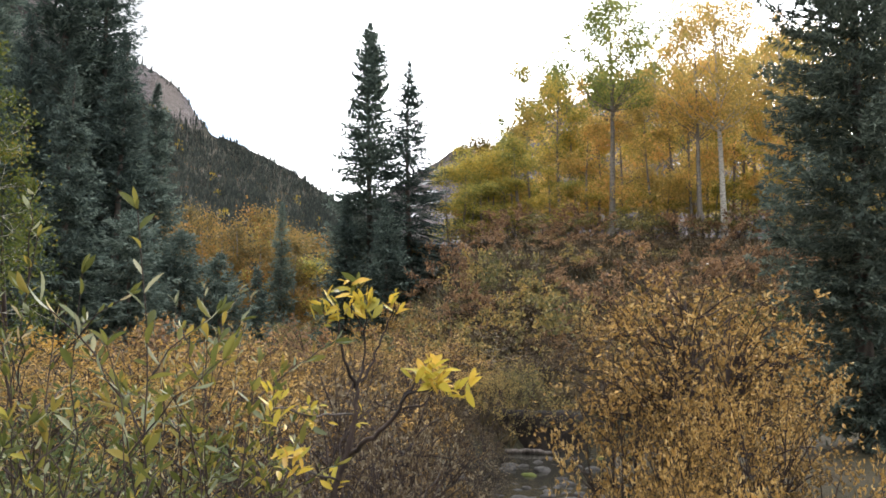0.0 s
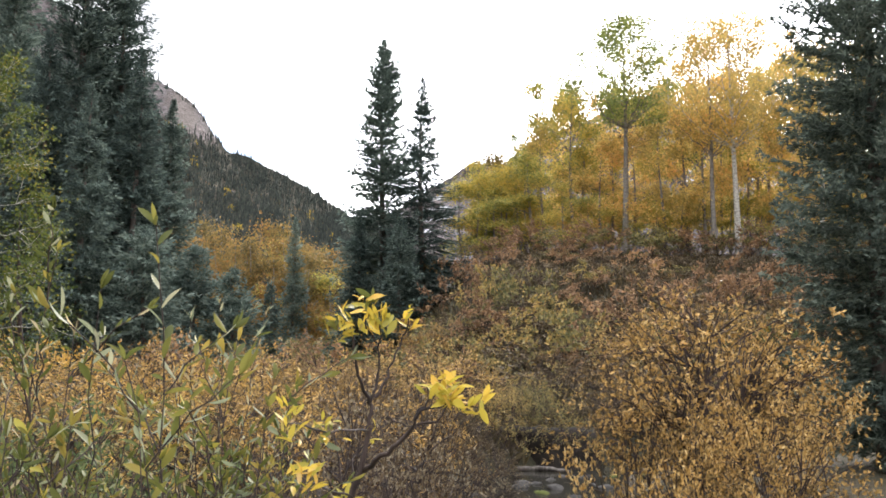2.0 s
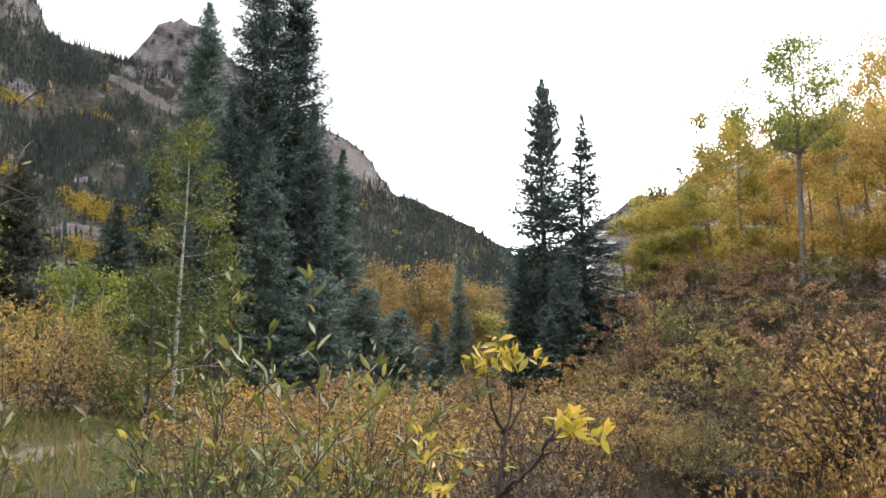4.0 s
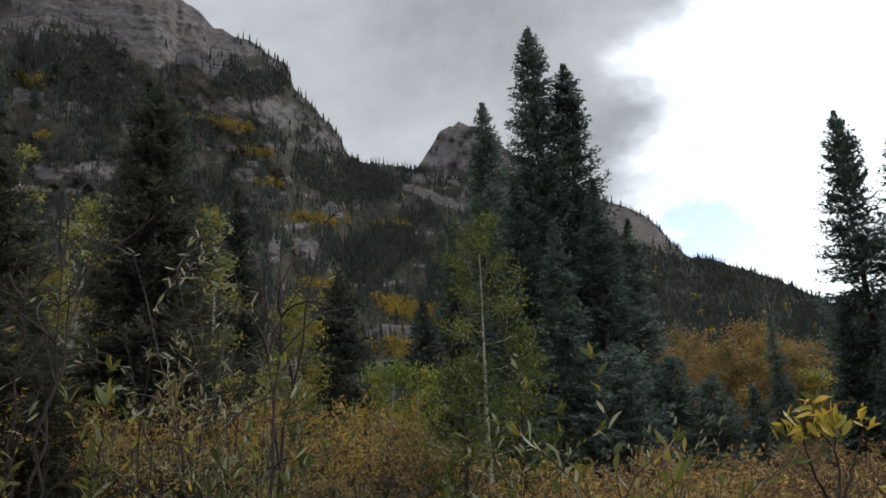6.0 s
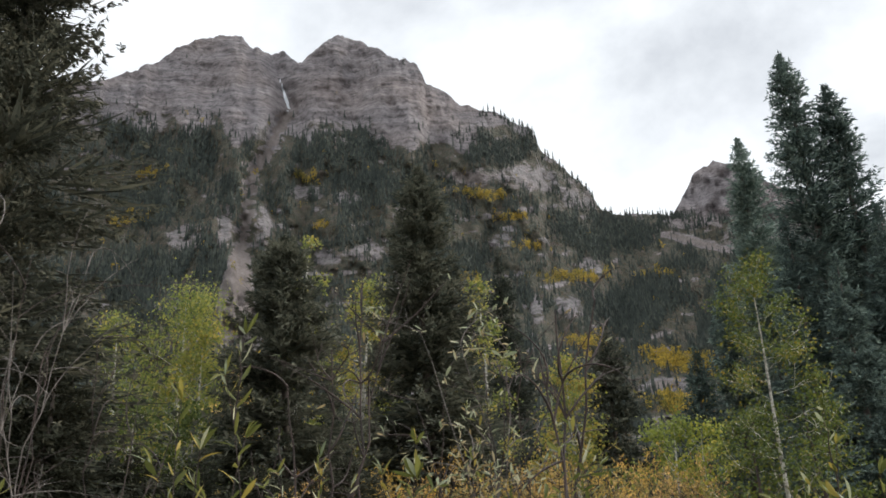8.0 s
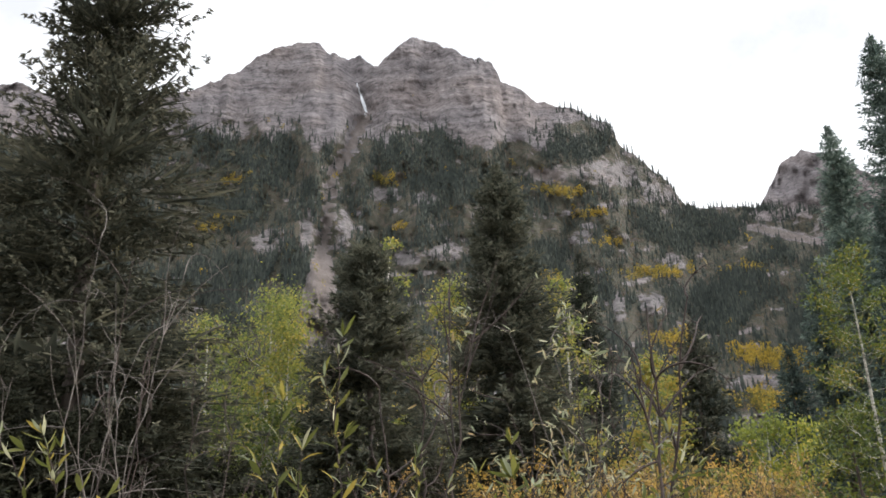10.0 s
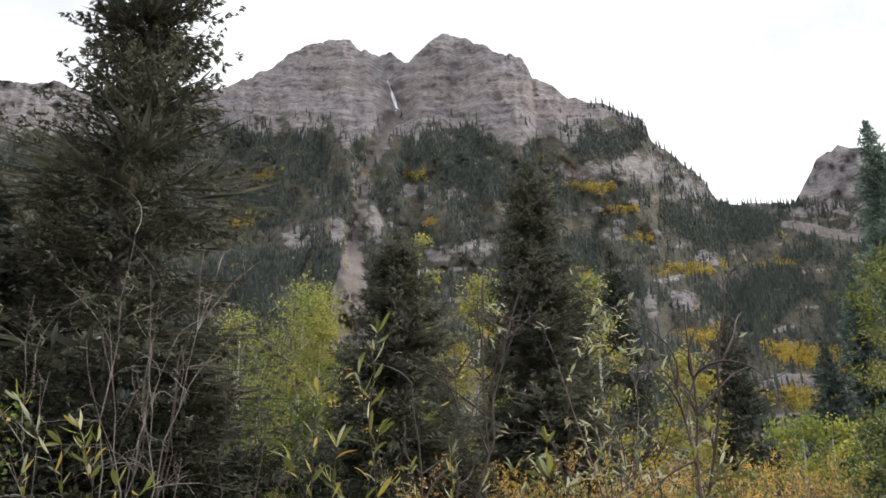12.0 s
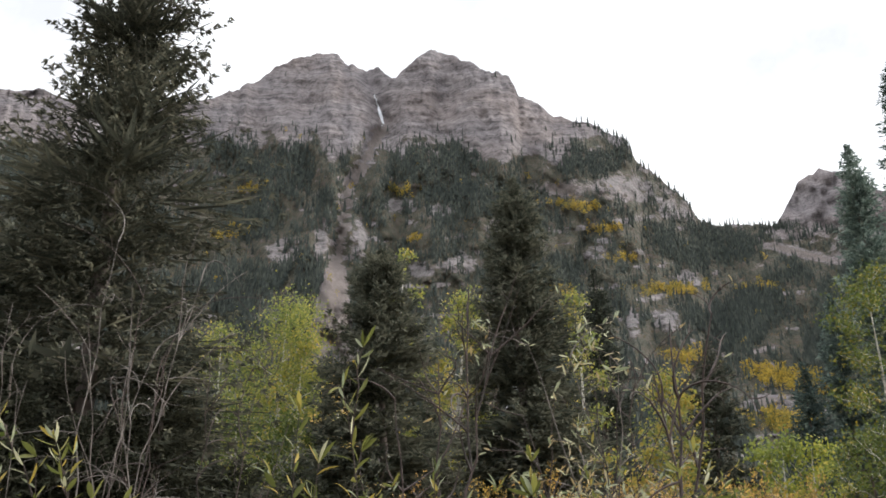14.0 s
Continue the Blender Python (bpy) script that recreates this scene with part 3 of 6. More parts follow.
def massif(az, s):
    """Place on the main massif, from az and the share s of the way up to the ridge; also its elevation angle."""
    top = along(RIDGE_HIGH + RIDGE_LOW, az) + (0.16 * waves(az, az * 0, 1.0, 41, 4) + 0.09 * waves(az, az * 0, 0.4, 42, 3)) * (1 - 0.6 * smooth(40 - az, 0, 8))
    foot = -0.6
    el = foot + (top - foot) * s
    reach = 720 + 330 * smooth(az, 10, 44)
    r = 150 + (reach - 150) * s ** 0.92
    line = along(TREELINE, az)
    rocky = np.maximum(smooth(el, line - 1.5, line + 1.5), np.clip(1.3 * blobs(az, el, CLIFFS), 0, 1))
    rise = smooth(s, 0.03, 0.25)
    rocky = np.maximum(rocky, 0.55 * outcrop(az, el))
    r = r + rise * (48 * waves(az, el * 0.45, 8.0, 44, 3) + (20 - 13 * rocky) * waves(az, el * 0.6, 2.2, 45, 4) + 6 * rocky * np.abs(waves(az, el * 0.5, 0.9, 48, 3)))
    # beds of rock stand out as walls with ledges between
    dip = bedding(az, el)
    for pitch, amp, seed in ((1.05, 7, 0), (0.42, 3.5, 1), (0.19, 2.0, 2)):
        q = dip / pitch + 0.5 * seed
        q = q - np.floor(q)
        r = r + amp * rocky * rise * (smooth(q, 0.55, 1.0) - q + 0.25)
    r = r + rise * 2.5 * waves(az, el, 0.55, 47, 3)
    gully = line_gap(az, el, CHUTE)
    r = r + 28 * np.exp(-(gully / 0.6) ** 2) * smooth(el, 18, 21)
    pillar = blobs(az, el, [(43.9, 14.6, 0.4, 1.3, 0), (41.6, 14.8, 0.6, 1.0, 0), (55.6, 19.6, 1.6, 0.7, 0), (67.0, 21.2, 1.2, 1.6, 0), (63.0, 21.4, 0.6, 1.6, 0)])
    r = r - 16 * pillar
    x, y = polar(az, r)
    return np.stack([x, y, EYE + r * np.tan(np.radians(el))], -1), el


def massif_cover(az, el):
    """Shares of low growth, scree and snow."""
    line = along(TREELINE, az)
    n = waves(az, el * 1.2, 2.2, 51, 4)
    fine = waves(az, el * 1.6, 0.7, 52, 4)
    grow = 1 - smooth(el + 1.1 * n, line - 1.0, line + 0.8)
    grow = np.maximum(grow * (0.86 + 0.35 * fine), 0.32 * smooth(-(el - line - 2.2), 0, 1.5) * (0.5 + fine))
    rock = blobs(az, el, CLIFFS)
    bare = blobs(az, el, BARE)
    g = line_gap(az, el, CHUTE)
    chute = np.where(el < 29.2, 1 - smooth(g + 0.45 * fine, 0.12, 0.45 + 0.25 * smooth(el, 26, 29)), 0)
    fan = smooth(19.8 - el, 0, 0.4) * smooth(el, 12.5, 14) * (1 - smooth(np.abs(az - 64.6 - 0.06 * (19 - el)), 0.35 + 0.16 * (20 - el), 0.8 + 0.2 * (20 - el)))
    rock = np.maximum(rock, 0.75 * outcrop(az, el))
    scree = np.maximum(np.maximum(chute, fan), bare)
    snow = np.where((el > 28.9) & (el < 32.7), 1 - smooth(g, 0.03, 0.10 + 0.09 * np.exp(-((el - 29.9) / 0.55) ** 2)), 0)
    snow = snow * (0.18 + 1.2 * np.exp(-((el - 29.9) / 0.7) ** 2) + 0.5 * waves(az * 0, el, 0.8, 53, 2))
    grow = grow * (1 - np.clip(rock * (1.0 + 1.6 * fine), 0, 1)) * (1 - np.clip(scree * 1.6, 0, 1))
    pale = np.clip(1.2 * blobs(az, el, CLIFFS) * (0.6 + 1.0 * fine), 0, 1)
    return grow, np.clip(scree, 0, 1), np.clip(snow, 0, 1), pale


def sheet(name, v, cover, label):
    h, w = v.shape[:2]
    i, j = np.meshgrid(np.arange(h - 1), np.arange(w - 1), indexing="ij")
    f = np.stack([i * w + j, i * w + j + 1, (i + 1) * w + j + 1, (i + 1) * w + j], -1).reshape(-1, 4)[:, ::-1]
    me = mesh_of(name, v.reshape(-1, 3), [f], MAT["mountain"], True)
    at = me.color_attributes.new("cover", "FLOAT_COLOR", "POINT")
    rgba = np.stack(cover, -1).reshape(-1, 4).astype(np.float32)
    at.data.foreach_set("color", rgba.ravel())
    return tagged(new(name, me), label, "mountain", kind="structure")


def build_massif():
    az = np.linspace(98, -6, 700)
    s = np.concatenate([np.linspace(0, 0.14, 8)[:-1], np.linspace(0.14, 1, 290)])
    A, S = np.meshgrid(az, s)
    v, el = massif(A, S)
    # a back side, so that the ridge is solid
    back = v[-1] * np.array([1.25, 1.25, 0.75])
    v = np.concatenate([v, back[None]])
    c = massif_cover(A, el)
    c = [np.concatenate([k, k[-1:]]) for k in c]
    sheet("mountain_main", v, c, "bedded grey-brown rock mountain with spruce forest on its slopes")


build_massif()


def side_mountain(name, table, dist, depth, seed, growth, label, foot=-0.3, snow=0.0):
    t = np.array(sorted(table))
    az = np.linspace(t[-1, 0], t[0, 0], 180)
    s = np.linspace(0, 1, 90)
    A, S = np.meshgrid(az, s)
    top = along(table, A) + 0.12 * waves(A * 2, A * 0, 1.3, seed, 3)
    el = foot + (top - foot) * S
    led = S * 14 + 0.6 * waves(A, S * 10, 4, seed + 1, 3)
    q = 0.5 * S + 0.5 * (np.floor(led) + smooth(led - np.floor(led), 0.5, 1.0)) / 14
    r = dist + depth * q + depth * (0.10 * waves(A, el * 0.6, 3.5, seed + 2, 3) + 0.05 * waves(A, el, 0.9, seed + 4, 4))
    x, y = polar(A, r)
    v = np.stack([x, y, EYE + r * np.tan(np.radians(el))], -1)
    v = np.concatenate([v, (v[-1] * np.array([1.2, 1.2, 0.7]))[None]])
    n = waves(A, el, 2.0, seed + 3, 4)
    g = np.clip((1 - smooth(S + 0.12 * n, growth - 0.1, growth + 0.1)) * 1.0, 0, 1)
    # snow bands, plus an even pale speckle that paints distance haze
    snow_haze = np.clip(snow * smooth(np.sin(el * 9 + A * 1.2) + 0.6 * n, 0.75, 1.1) * smooth(S, 0.55, 0.75) + 0.36 * snow * smooth(S, 0.4, 0.55), 0, 1)
    c = [np.concatenate([k, k[-1:]]) for k in (g, g * 0, snow_haze, g * 0)]
    return sheet(name, v, c, label)


side_mountain("mountain_peak", [(38, 17), (35.2, 19.0), (33.7, 20.6), (31.9, 23.0), (30.5, 23.5), (29.5, 23.2), (27.8, 22.0), (25, 20), (22, 17)], 1300, 420, 61, 0.12,
              "distant bare rock peak behind a forested saddle")
side_mountain("mountain_shoulder", [(99, 28), (92, 28.0), (88.9, 28.2), (86.9, 28.5), (85.4, 28.9), (84, 28.4), (81, 27), (78, 25)], 900, 260, 65, 0.71,
              "reddish rock shoulder with scattered trees", foot=0.0)
side_mountain("mountain_valley_head", [(9, 7.0), (4, 9.8), (1, 11.6), (-0.7, 12.6), (-1.1, 12.9), (-3.3, 12.7), (-4.4, 13.8), (-5.2, 14.3), (-9, 15.6), (-12.9, 17.0), (-14, 16.5), (-19, 15), (-26, 12), (-34, 9)],
              1700, 500, 69, 0.10, "rock mountain with thin snow bands and haze painted as pale speckle", snow=0.5)


# ---------------------------------------------------------------- far woods
def cone_tree(seed):
    g = np.random.default_rng(seed)
    pts, fcs = [], []
    tiers, sides = 3, 3
    for k in range(tiers):
        z0, z1 = 0.06 + 0.94 * k / tiers * 0.92, 0.06 + 0.94 * min(1.0, (k + 1.55) / tiers)
        r = 0.16 * (1 - k / tiers) ** 0.8 + 0.012
        base = len(pts)
        for i in range(sides):
            a = 2 * np.pi * (i + 0.5 * (k % 2)) / sides
            q = r * g.uniform(0.65, 1.25)
            pts.append((q * np.cos(a), q * np.sin(a), z0 + g.uniform(-0.04, 0.02)))
        pts.append((0, 0, z1))
        for i in range(sides):
            fcs.append((base + i, base + (i + 1) % sides, base + sides))
    return np.array(pts), np.array(fcs)


def planted(templates, places, heights, widths, seed):
    """Copies of small template forms at many places, as one array of verts and triangles."""
    g = np.random.default_rng(seed)
    vs, fs, n = [], [], 0
    pick = g.integers(0, len(templates), len(places))
    for k, (tv, tf) in enumerate(templates):
        m = pick == k
        p, h, w = places[m], heights[m], widths[m]
        if not len(p):
            continue
        a = g.uniform(0, 2 * np.pi, len(p))
        ca, sa = np.cos(a)[:, None], np.sin(a)[:, None]
        x = (tv[None, :, 0] * ca - tv[None, :, 1] * sa) * w[:, None]
        y = (tv[None, :, 0] * sa + tv[None, :, 1] * ca) * w[:, None]
        z = tv[None, :, 2] * h[:, None]
        v = np.stack([x, y, z], -1) + p[:, None]
        vs.append(v.reshape(-1, 3))
        fs.append((tf[None] + (np.arange(len(p)) * len(tv))[:, None, None] + n).reshape(-1, tf.shape[1]))
        n += len(p) * len(tv)
    return np.concatenate(vs), np.concatenate(fs)


def tuft(seed, count, flat=0.7):
    """A low clump of leaf sprays, one unit across."""
    g = np.random.default_rng(seed)
    d = unit(g.normal(size=(count, 3)))
    c = d * g.uniform(0.2, 0.5, (count, 1)) * np.array([1, 1, flat]) + np.array([0, 0, 0.5 * flat])
    v, f = blades(c, unit(d + g.normal(size=d.shape) * 0.7), g.normal(size=d.shape), g.uniform(0.22, 0.4, count), g.uniform(0.14, 0.26, count))
    return v, f


def massif_points(n, seed, low, high, az0=97.0, az1=-5.0):
    g = np.random.default_rng(seed)
    az = g.uniform(az1, az0, n)
    s = g.uniform(low, high, n)
    p, el = massif(az, s)
    return az, s, p, el, g


def build_far_woods():
    az, s, p, el, g = massif_points(215000, 71, 0.12, 1.0)
    grow, scree, snow, pale = massif_cover(az, el)
    clump = waves(az, el, 2.6, 72, 3)
    wood = blobs(az, el, WOODS)
    gold = blobs(az, el, GOLD)
    line = along(TREELINE, az)
    dens = (0.05 + 0.36 * smooth(clump, -0.1, 0.4) + 0.85 * smooth(wood + 0.3 * clump + 0.12 * waves(az, el, 0.7, 79, 2), 0.22, 0.55)) * (0.15 + 0.85 * smooth(grow, 0.25, 0.6))
    dens = dens * (1 - smooth(el, line - 0.8, line + 1.6) * 0.97) * (1 - 0.8 * np.clip(gold * 1.4, 0, 1)) * (1 - scree)
    low_ridge = smooth(22 - az, 0, 3)
    dens = np.maximum(dens, low_ridge * (0.38 + 0.4 * smooth(clump, -0.2, 0.4)) * smooth(grow, 0.3, 0.6))
    crest = (s > 0.985) & (az < 47) & (az > 4)
    dens = np.where(crest, 0.35, dens)
    # far ground spreads the same count over more area
    d = np.hypot(p[:, 0], p[:, 1])
    keep = g.uniform(size=len(az)) < dens * np.clip(d / 900, 0.2, 1.0)
    p = p[keep]
    h = g.uniform(7, 15, len(p)) * (1 - 0.4 * low_ridge[keep]) * np.where(g.uniform(size=len(p)) < 0.2, 0.6, 1)
    p = p - np.array([0, 0, 0.8])
    v, f = planted([cone_tree(k) for k in range(8)], p, h, h * g.uniform(0.55, 0.95, len(p)), 73)
    ob = new("far_spruce_forest", mesh_of("far_spruce_forest", v, [f], MAT["far_spruce"]))
    tagged(ob, "dense dark spruce forest covering the mountain slope", "forest", kind="stuff")
    # golden aspen groves and low brush between the trees
    az, s, p, el, g = massif_points(110000, 74, 0.05, 0.9)
    gold = blobs(az, el, GOLD)
    keep = g.uniform(size=len(az)) < smooth(gold + 0.42 * waves(az, el * 1.5, 0.55, 78, 3), 0.30, 0.75) * 0.8
    pp = p[keep] - np.array([0, 0, 0.3])
    h = g.uniform(3.5, 8, len(pp))
    v, f = planted([tuft(80 + k, 26, 1.1) for k in range(5)], pp, h, h * g.uniform(0.6, 0.9, len(pp)), 75)
    ob = new("far_aspen_groves", mesh_of("far_aspen_groves", v, [f], MAT["far_aspen"]))
    tagged(ob, "golden aspen groves between spruces on the mountain slope", "forest", kind="stuff")
    az, s, p, el, g = massif_points(19000, 76, 0.05, 0.85)
    grow, scree, snow, pale = massif_cover(az, el)
    keep = g.uniform(size=len(az)) < smooth(grow, 0.45, 0.8) * 0.75 * (1 - scree)
    pp = p[keep] - np.array([0, 0, 0.3])
    h = g.uniform(1.5, 3.6, len(pp))
    v, f = planted([tuft(90 + k, 7, 0.8) for k in range(5)], pp, h, h * g.uniform(0.9, 1.6, len(pp)), 77)
    ob = new("far_brush", mesh_of("far_brush", v, [f], MAT["far_brush"]))
    tagged(ob, "olive and rusty brush on the rocky mountain slope", "brush", kind="stuff")


build_far_woods()

# ---------------------------------------------------------------- trees


def bend(start, heading, length, n, g, wander=0.12, lift=0.0):
    """A wandering line of n points."""
    p, d = [np.array(start, float)], unit(np.array(heading, float))
    step = length / (n - 1)
    for _ in range(n - 1):
        d = unit(d + g.normal(size=3) * wander + np.array([0, 0, lift]))
        p.append(p[-1] + d * step)
    return np.array(p)


def spruce_meshes(seed, height, radius, mat, bare=0.06, density=1.0, shape=0.85, spray=0.30, gappy=0.0, most=16, tiers=0.11, slim=0.26, plates=0.4, foot=1.0, tufts=3, upturn=0.55):
    """Trunk and crown of a spruce: whorls of drooping boughs, each feathered with needle sprays."""
    g = np.random.default_rng(seed)
    zt = np.linspace(0, 1, 10)
    pts = np.stack([0.03 * radius * np.sin(zt * 5 + seed), 0.03 * radius * np.cos(zt * 4 + seed), zt * height], 1)
    r0 = 0.012 * height + 0.03
    tv, tf = tube(pts, r0 * (1 - zt) ** 0.9 + 0.012, 7)
    trunk = mesh_of("trunk", tv, [tf], MAT["bark_spruce"], True)
    levels = int(height * 3.4 * density) + 10
    q = np.sort(1 - (1 - g.uniform(size=levels * 6)) ** 1.25)
    z = bare + (0.995 - bare) * q
    lobes = 1 + tiers * (np.sin(z * 23 + seed) + 0.55 * np.sin(z * 57 + 2 * seed))
    length = radius * (1 - z) ** shape * np.clip((1 - z) / 0.055, 0.12, 1) ** 0.7 * (1 - 0.25 * np.exp(-z / 0.06)) * lobes * g.uniform(0.72, 1.12, len(z)) + 0.04 + 0.012 * height * (1 - z)
    length = length * (foot + (1 - foot) * smooth(z, 0.0, 0.5))
    if gappy:
        length = length * np.where(g.uniform(size=len(z)) < gappy, 0.35, 1)
    az = g.uniform(0, 2 * np.pi, len(z))
    out = np.stack([np.cos(az), np.sin(az), np.zeros(len(z))], 1)
    slope = -0.38 + 0.85 * z ** 1.6 + g.normal(size=len(z)) * 0.08
    m = np.clip((length / spray * 3.4).astype(int) + 3, 4, most)
    br = np.repeat(np.arange(len(z)), m)
    u = np.concatenate([np.linspace(0.03, 1.0, k) for k in m])
    u = np.clip(u + g.uniform(-0.05, 0.05, len(u)), 0.05, 1)
    L, o = length[br], out[br]
    sl = slope[br]
    rise = sl * u * L + 0.28 * L * u ** 3 - 0.10 * L * u
    c = o * (u * L)[:, None] + np.stack([0 * u, 0 * u, z[br] * height + rise], 1)
    side = np.stack([-o[:, 1], o[:, 0], 0 * u], 1)
    c = c + side * (g.uniform(-1, 1, len(u)) * (0.22 * spray + 0.30 * L * (1.05 - u)))[:, None] + np.stack([0 * u, 0 * u, g.normal(size=len(u)) * 0.15 * spray], 1)
    pieces = []
    # each bough is a flat frond: a main plate and two side plates
    up = np.stack([g.normal(size=len(z)) * 0.22, g.normal(size=len(z)) * 0.22, np.ones(len(z))], 1)
    sd = np.stack([-out[:, 1], out[:, 0], 0 * z], 1)
    for u0, reach, wide, veer in ((0.10, 0.86, 0.24, 0.0), (0.30, 0.52, 0.16, 0.62), (0.30, 0.52, 0.16, -0.62), (0.55, 0.42, 0.14, 0.5), (0.55, 0.42, 0.14, -0.5)) if plates else ():
        c0 = out * (u0 * length)[:, None] + np.stack([0 * z, 0 * z, z * height + slope * u0 * length + 0.28 * length * u0 ** 3 - 0.10 * length * u0], 1)
        a0 = out + sd * veer * g.uniform(0.7, 1.3, len(z))[:, None] + np.stack([0 * z, 0 * z, slope * 0.9 + 0.1 + 0.25 * u0], 1)
        pieces.append(blades(c0, a0, up, length * reach * g.uniform(0.8, 1.1, len(z)), length * wide * plates * g.uniform(0.7, 1.2, len(z)), 0.02))
    k = len(u) * tufts
    ot, ct, Lt = np.repeat(o, tufts, 0), np.repeat(c, tufts, 0), np.repeat(L, tufts)
    up_tip = np.repeat(upturn * z[br] ** 0.8 * (0.3 + 0.7 * u), tufts) - 0.12
    a = ot * 0.7 + g.normal(size=(k, 3)) * np.array([0.58, 0.58, 0.38]) + np.stack([0 * up_tip, 0 * up_tip, up_tip], 1)
    ln = spray * g.uniform(0.55, 1.15, k) * (0.45 + 0.55 * np.clip(Lt / 0.9, 0, 1))
    pieces.append(blades(ct, a, g.normal(size=(k, 3)), ln, ln * slim * g.uniform(0.8, 1.25, k), 0.08))
    # hanging and tip sprays give the boughs thickness
    a = o * 0.6 + np.stack([g.normal(size=len(u)) * 0.3, g.normal(size=len(u)) * 0.3, g.uniform(-0.9, 0.5, len(u))], 1)
    ln = spray * g.uniform(0.45, 0.9, len(u)) * (0.4 + 0.6 * np.clip(L / 0.9, 0, 1))
    pieces.append(blades(c, a, side + g.normal(size=side.shape) * 0.4, ln, ln * slim, 0.05))
    top = np.array([[0, 0, height * 0.985]])
    pieces.append(blades(np.repeat(top, 4, 0), np.array([[0.1, 0, 1], [-0.1, 0.05, 1], [0.4, 0.2, 0.8], [-0.3, -0.3, 0.8]]), g.normal(size=(4, 3)), spray * 0.8, spray * 0.2))
    cv, cf = joined(pieces)
    crown = mesh_of("crown", cv, [cf], mat)
    return trunk, crown


def stand(name, az, d, sink=0.15, turn=0.0, scale=1.0, lean=(0, 0)):
    x, y = polar(az, d)
    ob = new(name)
    ob.matrix_world = pose(float(x), float(y), float(ground_z(x, y)) - sink, lean[0], lean[1], turn) @ Matrix.Scale(scale, 4)
    return ob


def spruce(az, d, top_el, radius, seed, label, mat="spruce", **kw):
    """A spruce whose tip stands at the given elevation angle from the viewpoint."""
    x, y = polar(az, d)
    h = EYE + d * math.tan(radians(top_el)) - float(ground_z(x, y)) + 0.15
    if d > 36:
        kw = {"most": 10, "spray": 0.34, "slim": 0.26, "density": 1.3, "tufts": 2, **kw}
    trunk, crown = spruce_meshes(seed, h, radius, MAT[mat], **kw)
    ob = stand("spruce_tree", az, d)
    child("trunk", trunk, ob)
    child("crown", crown, ob)
    tagged(ob, label, "tree", "spruces")
    return ob


def aspen_meshes(seed, height, radius, mat, leaf=0.11, count=3600, crown_from=0.35, bark="bark_aspen", curve=0.02, thick=0.010, limbs=11, limb_thick=0.45, clump=None, hollow=0.55, steep=0.55, narrow=0.75):
    """Trunk, separate limbs that fork into twigs, and a crown of leaf clumps at the limbs' ends, with sky between them."""
    g = np.random.default_rng(seed)
    n = 14
    z = np.linspace(0, 1, n)
    ph = g.uniform(0, 6, 2)
    pts = np.stack([curve * height * (np.sin(z * 3.2 + ph[0]) - np.sin(ph[0])), curve * height * (np.sin(z * 2.7 + ph[1]) - np.sin(ph[1])), z * height * 0.95], 1)
    r = (thick * height + 0.025) * (1 - 0.93 * z ** 1.1)
    tv, tf = tube(pts, r, 8)
    trunk = mesh_of("trunk", tv, [tf], MAT[bark], True)
    limb_meshes, heads, weight = [], [pts[-1], pts[-2]], [0.6, 0.8]
    for k in range(limbs):
        # a limb leaves the trunk below its clump and climbs out to the crown's egg-shaped shell
        q = (k + g.uniform(0.1, 0.9)) / limbs
        zc = crown_from + (1.0 - crown_from) * q
        shell = math.sin(math.pi * min(1.0, 0.12 + 0.88 * q ** narrow)) ** 0.6
        a = k * 2.4 + g.uniform(-0.5, 0.5)
        reach = radius * max(0.18, shell) * g.uniform(hollow, 1.0)
        zz = max(crown_from * 0.92, zc - steep * reach / height * g.uniform(0.8, 1.4))
        p0 = np.array([np.interp(zz, z, pts[:, i]) for i in range(3)])
        p1 = np.array([np.interp(zc, z, pts[:, i]) for i in range(3)]) * np.array([1, 1, 0]) + np.array([reach * np.cos(a), reach * np.sin(a), zc * height * 0.97])
        t = np.linspace(0, 1, 8)[:, None]
        mid = (p0 + p1) / 2 + np.array([np.cos(a), np.sin(a), -0.5]) * 0.12 * reach
        line = (1 - t) ** 2 * p0 + 2 * t * (1 - t) * mid + t * t * p1 + g.normal(size=(8, 3)) * 0.03 * reach * np.sin(np.pi * t)
        rr = np.interp(zz, z, r) * limb_thick
        pieces = [tube(line, np.linspace(rr, 0.008, 8), 5)]
        heads += [line[-1], line[-2], line[-3]]
        weight += [1.0, 0.8, 0.45]
        for j in range(4):
            i = int(g.integers(3, 8))
            tw = bend(line[i], unit(line[i] - p0) + g.normal(size=3) * 0.75, reach * g.uniform(0.25, 0.5) + 0.15, 5, g, 0.2, 0.05)
            pieces.append(tube(tw, np.linspace(rr * 0.3 + 0.004, 0.004, 5), 3))
            heads += [tw[-1], tw[2]]
            weight += [0.9, 0.5]
        lv, lf = joined(pieces)
        limb_meshes.append(mesh_of("limb", lv, [lf], MAT[bark], True))
    heads, weight = np.array(heads), np.array(weight) * g.uniform(0.4, 1.5, len(weight))
    size = (radius * 0.16 if clump is None else clump) * g.uniform(0.6, 1.3, len(heads))
    i = g.choice(len(heads), count, p=weight / weight.sum())
    c = heads[i] + g.normal(size=(count, 3)) * size[i][:, None] * np.array([1.0, 1.0, 0.75])
    a = g.normal(size=c.shape) + np.array([0, 0, -0.35])
    ln = leaf * g.uniform(0.7, 1.35, len(c))
    v, f = blades(c, a, g.normal(size=c.shape), ln, ln * g.uniform(0.62, 0.92, len(c)))
    crown = mesh_of("crown", v, [f], mat)
    return trunk, limb_meshes, crown


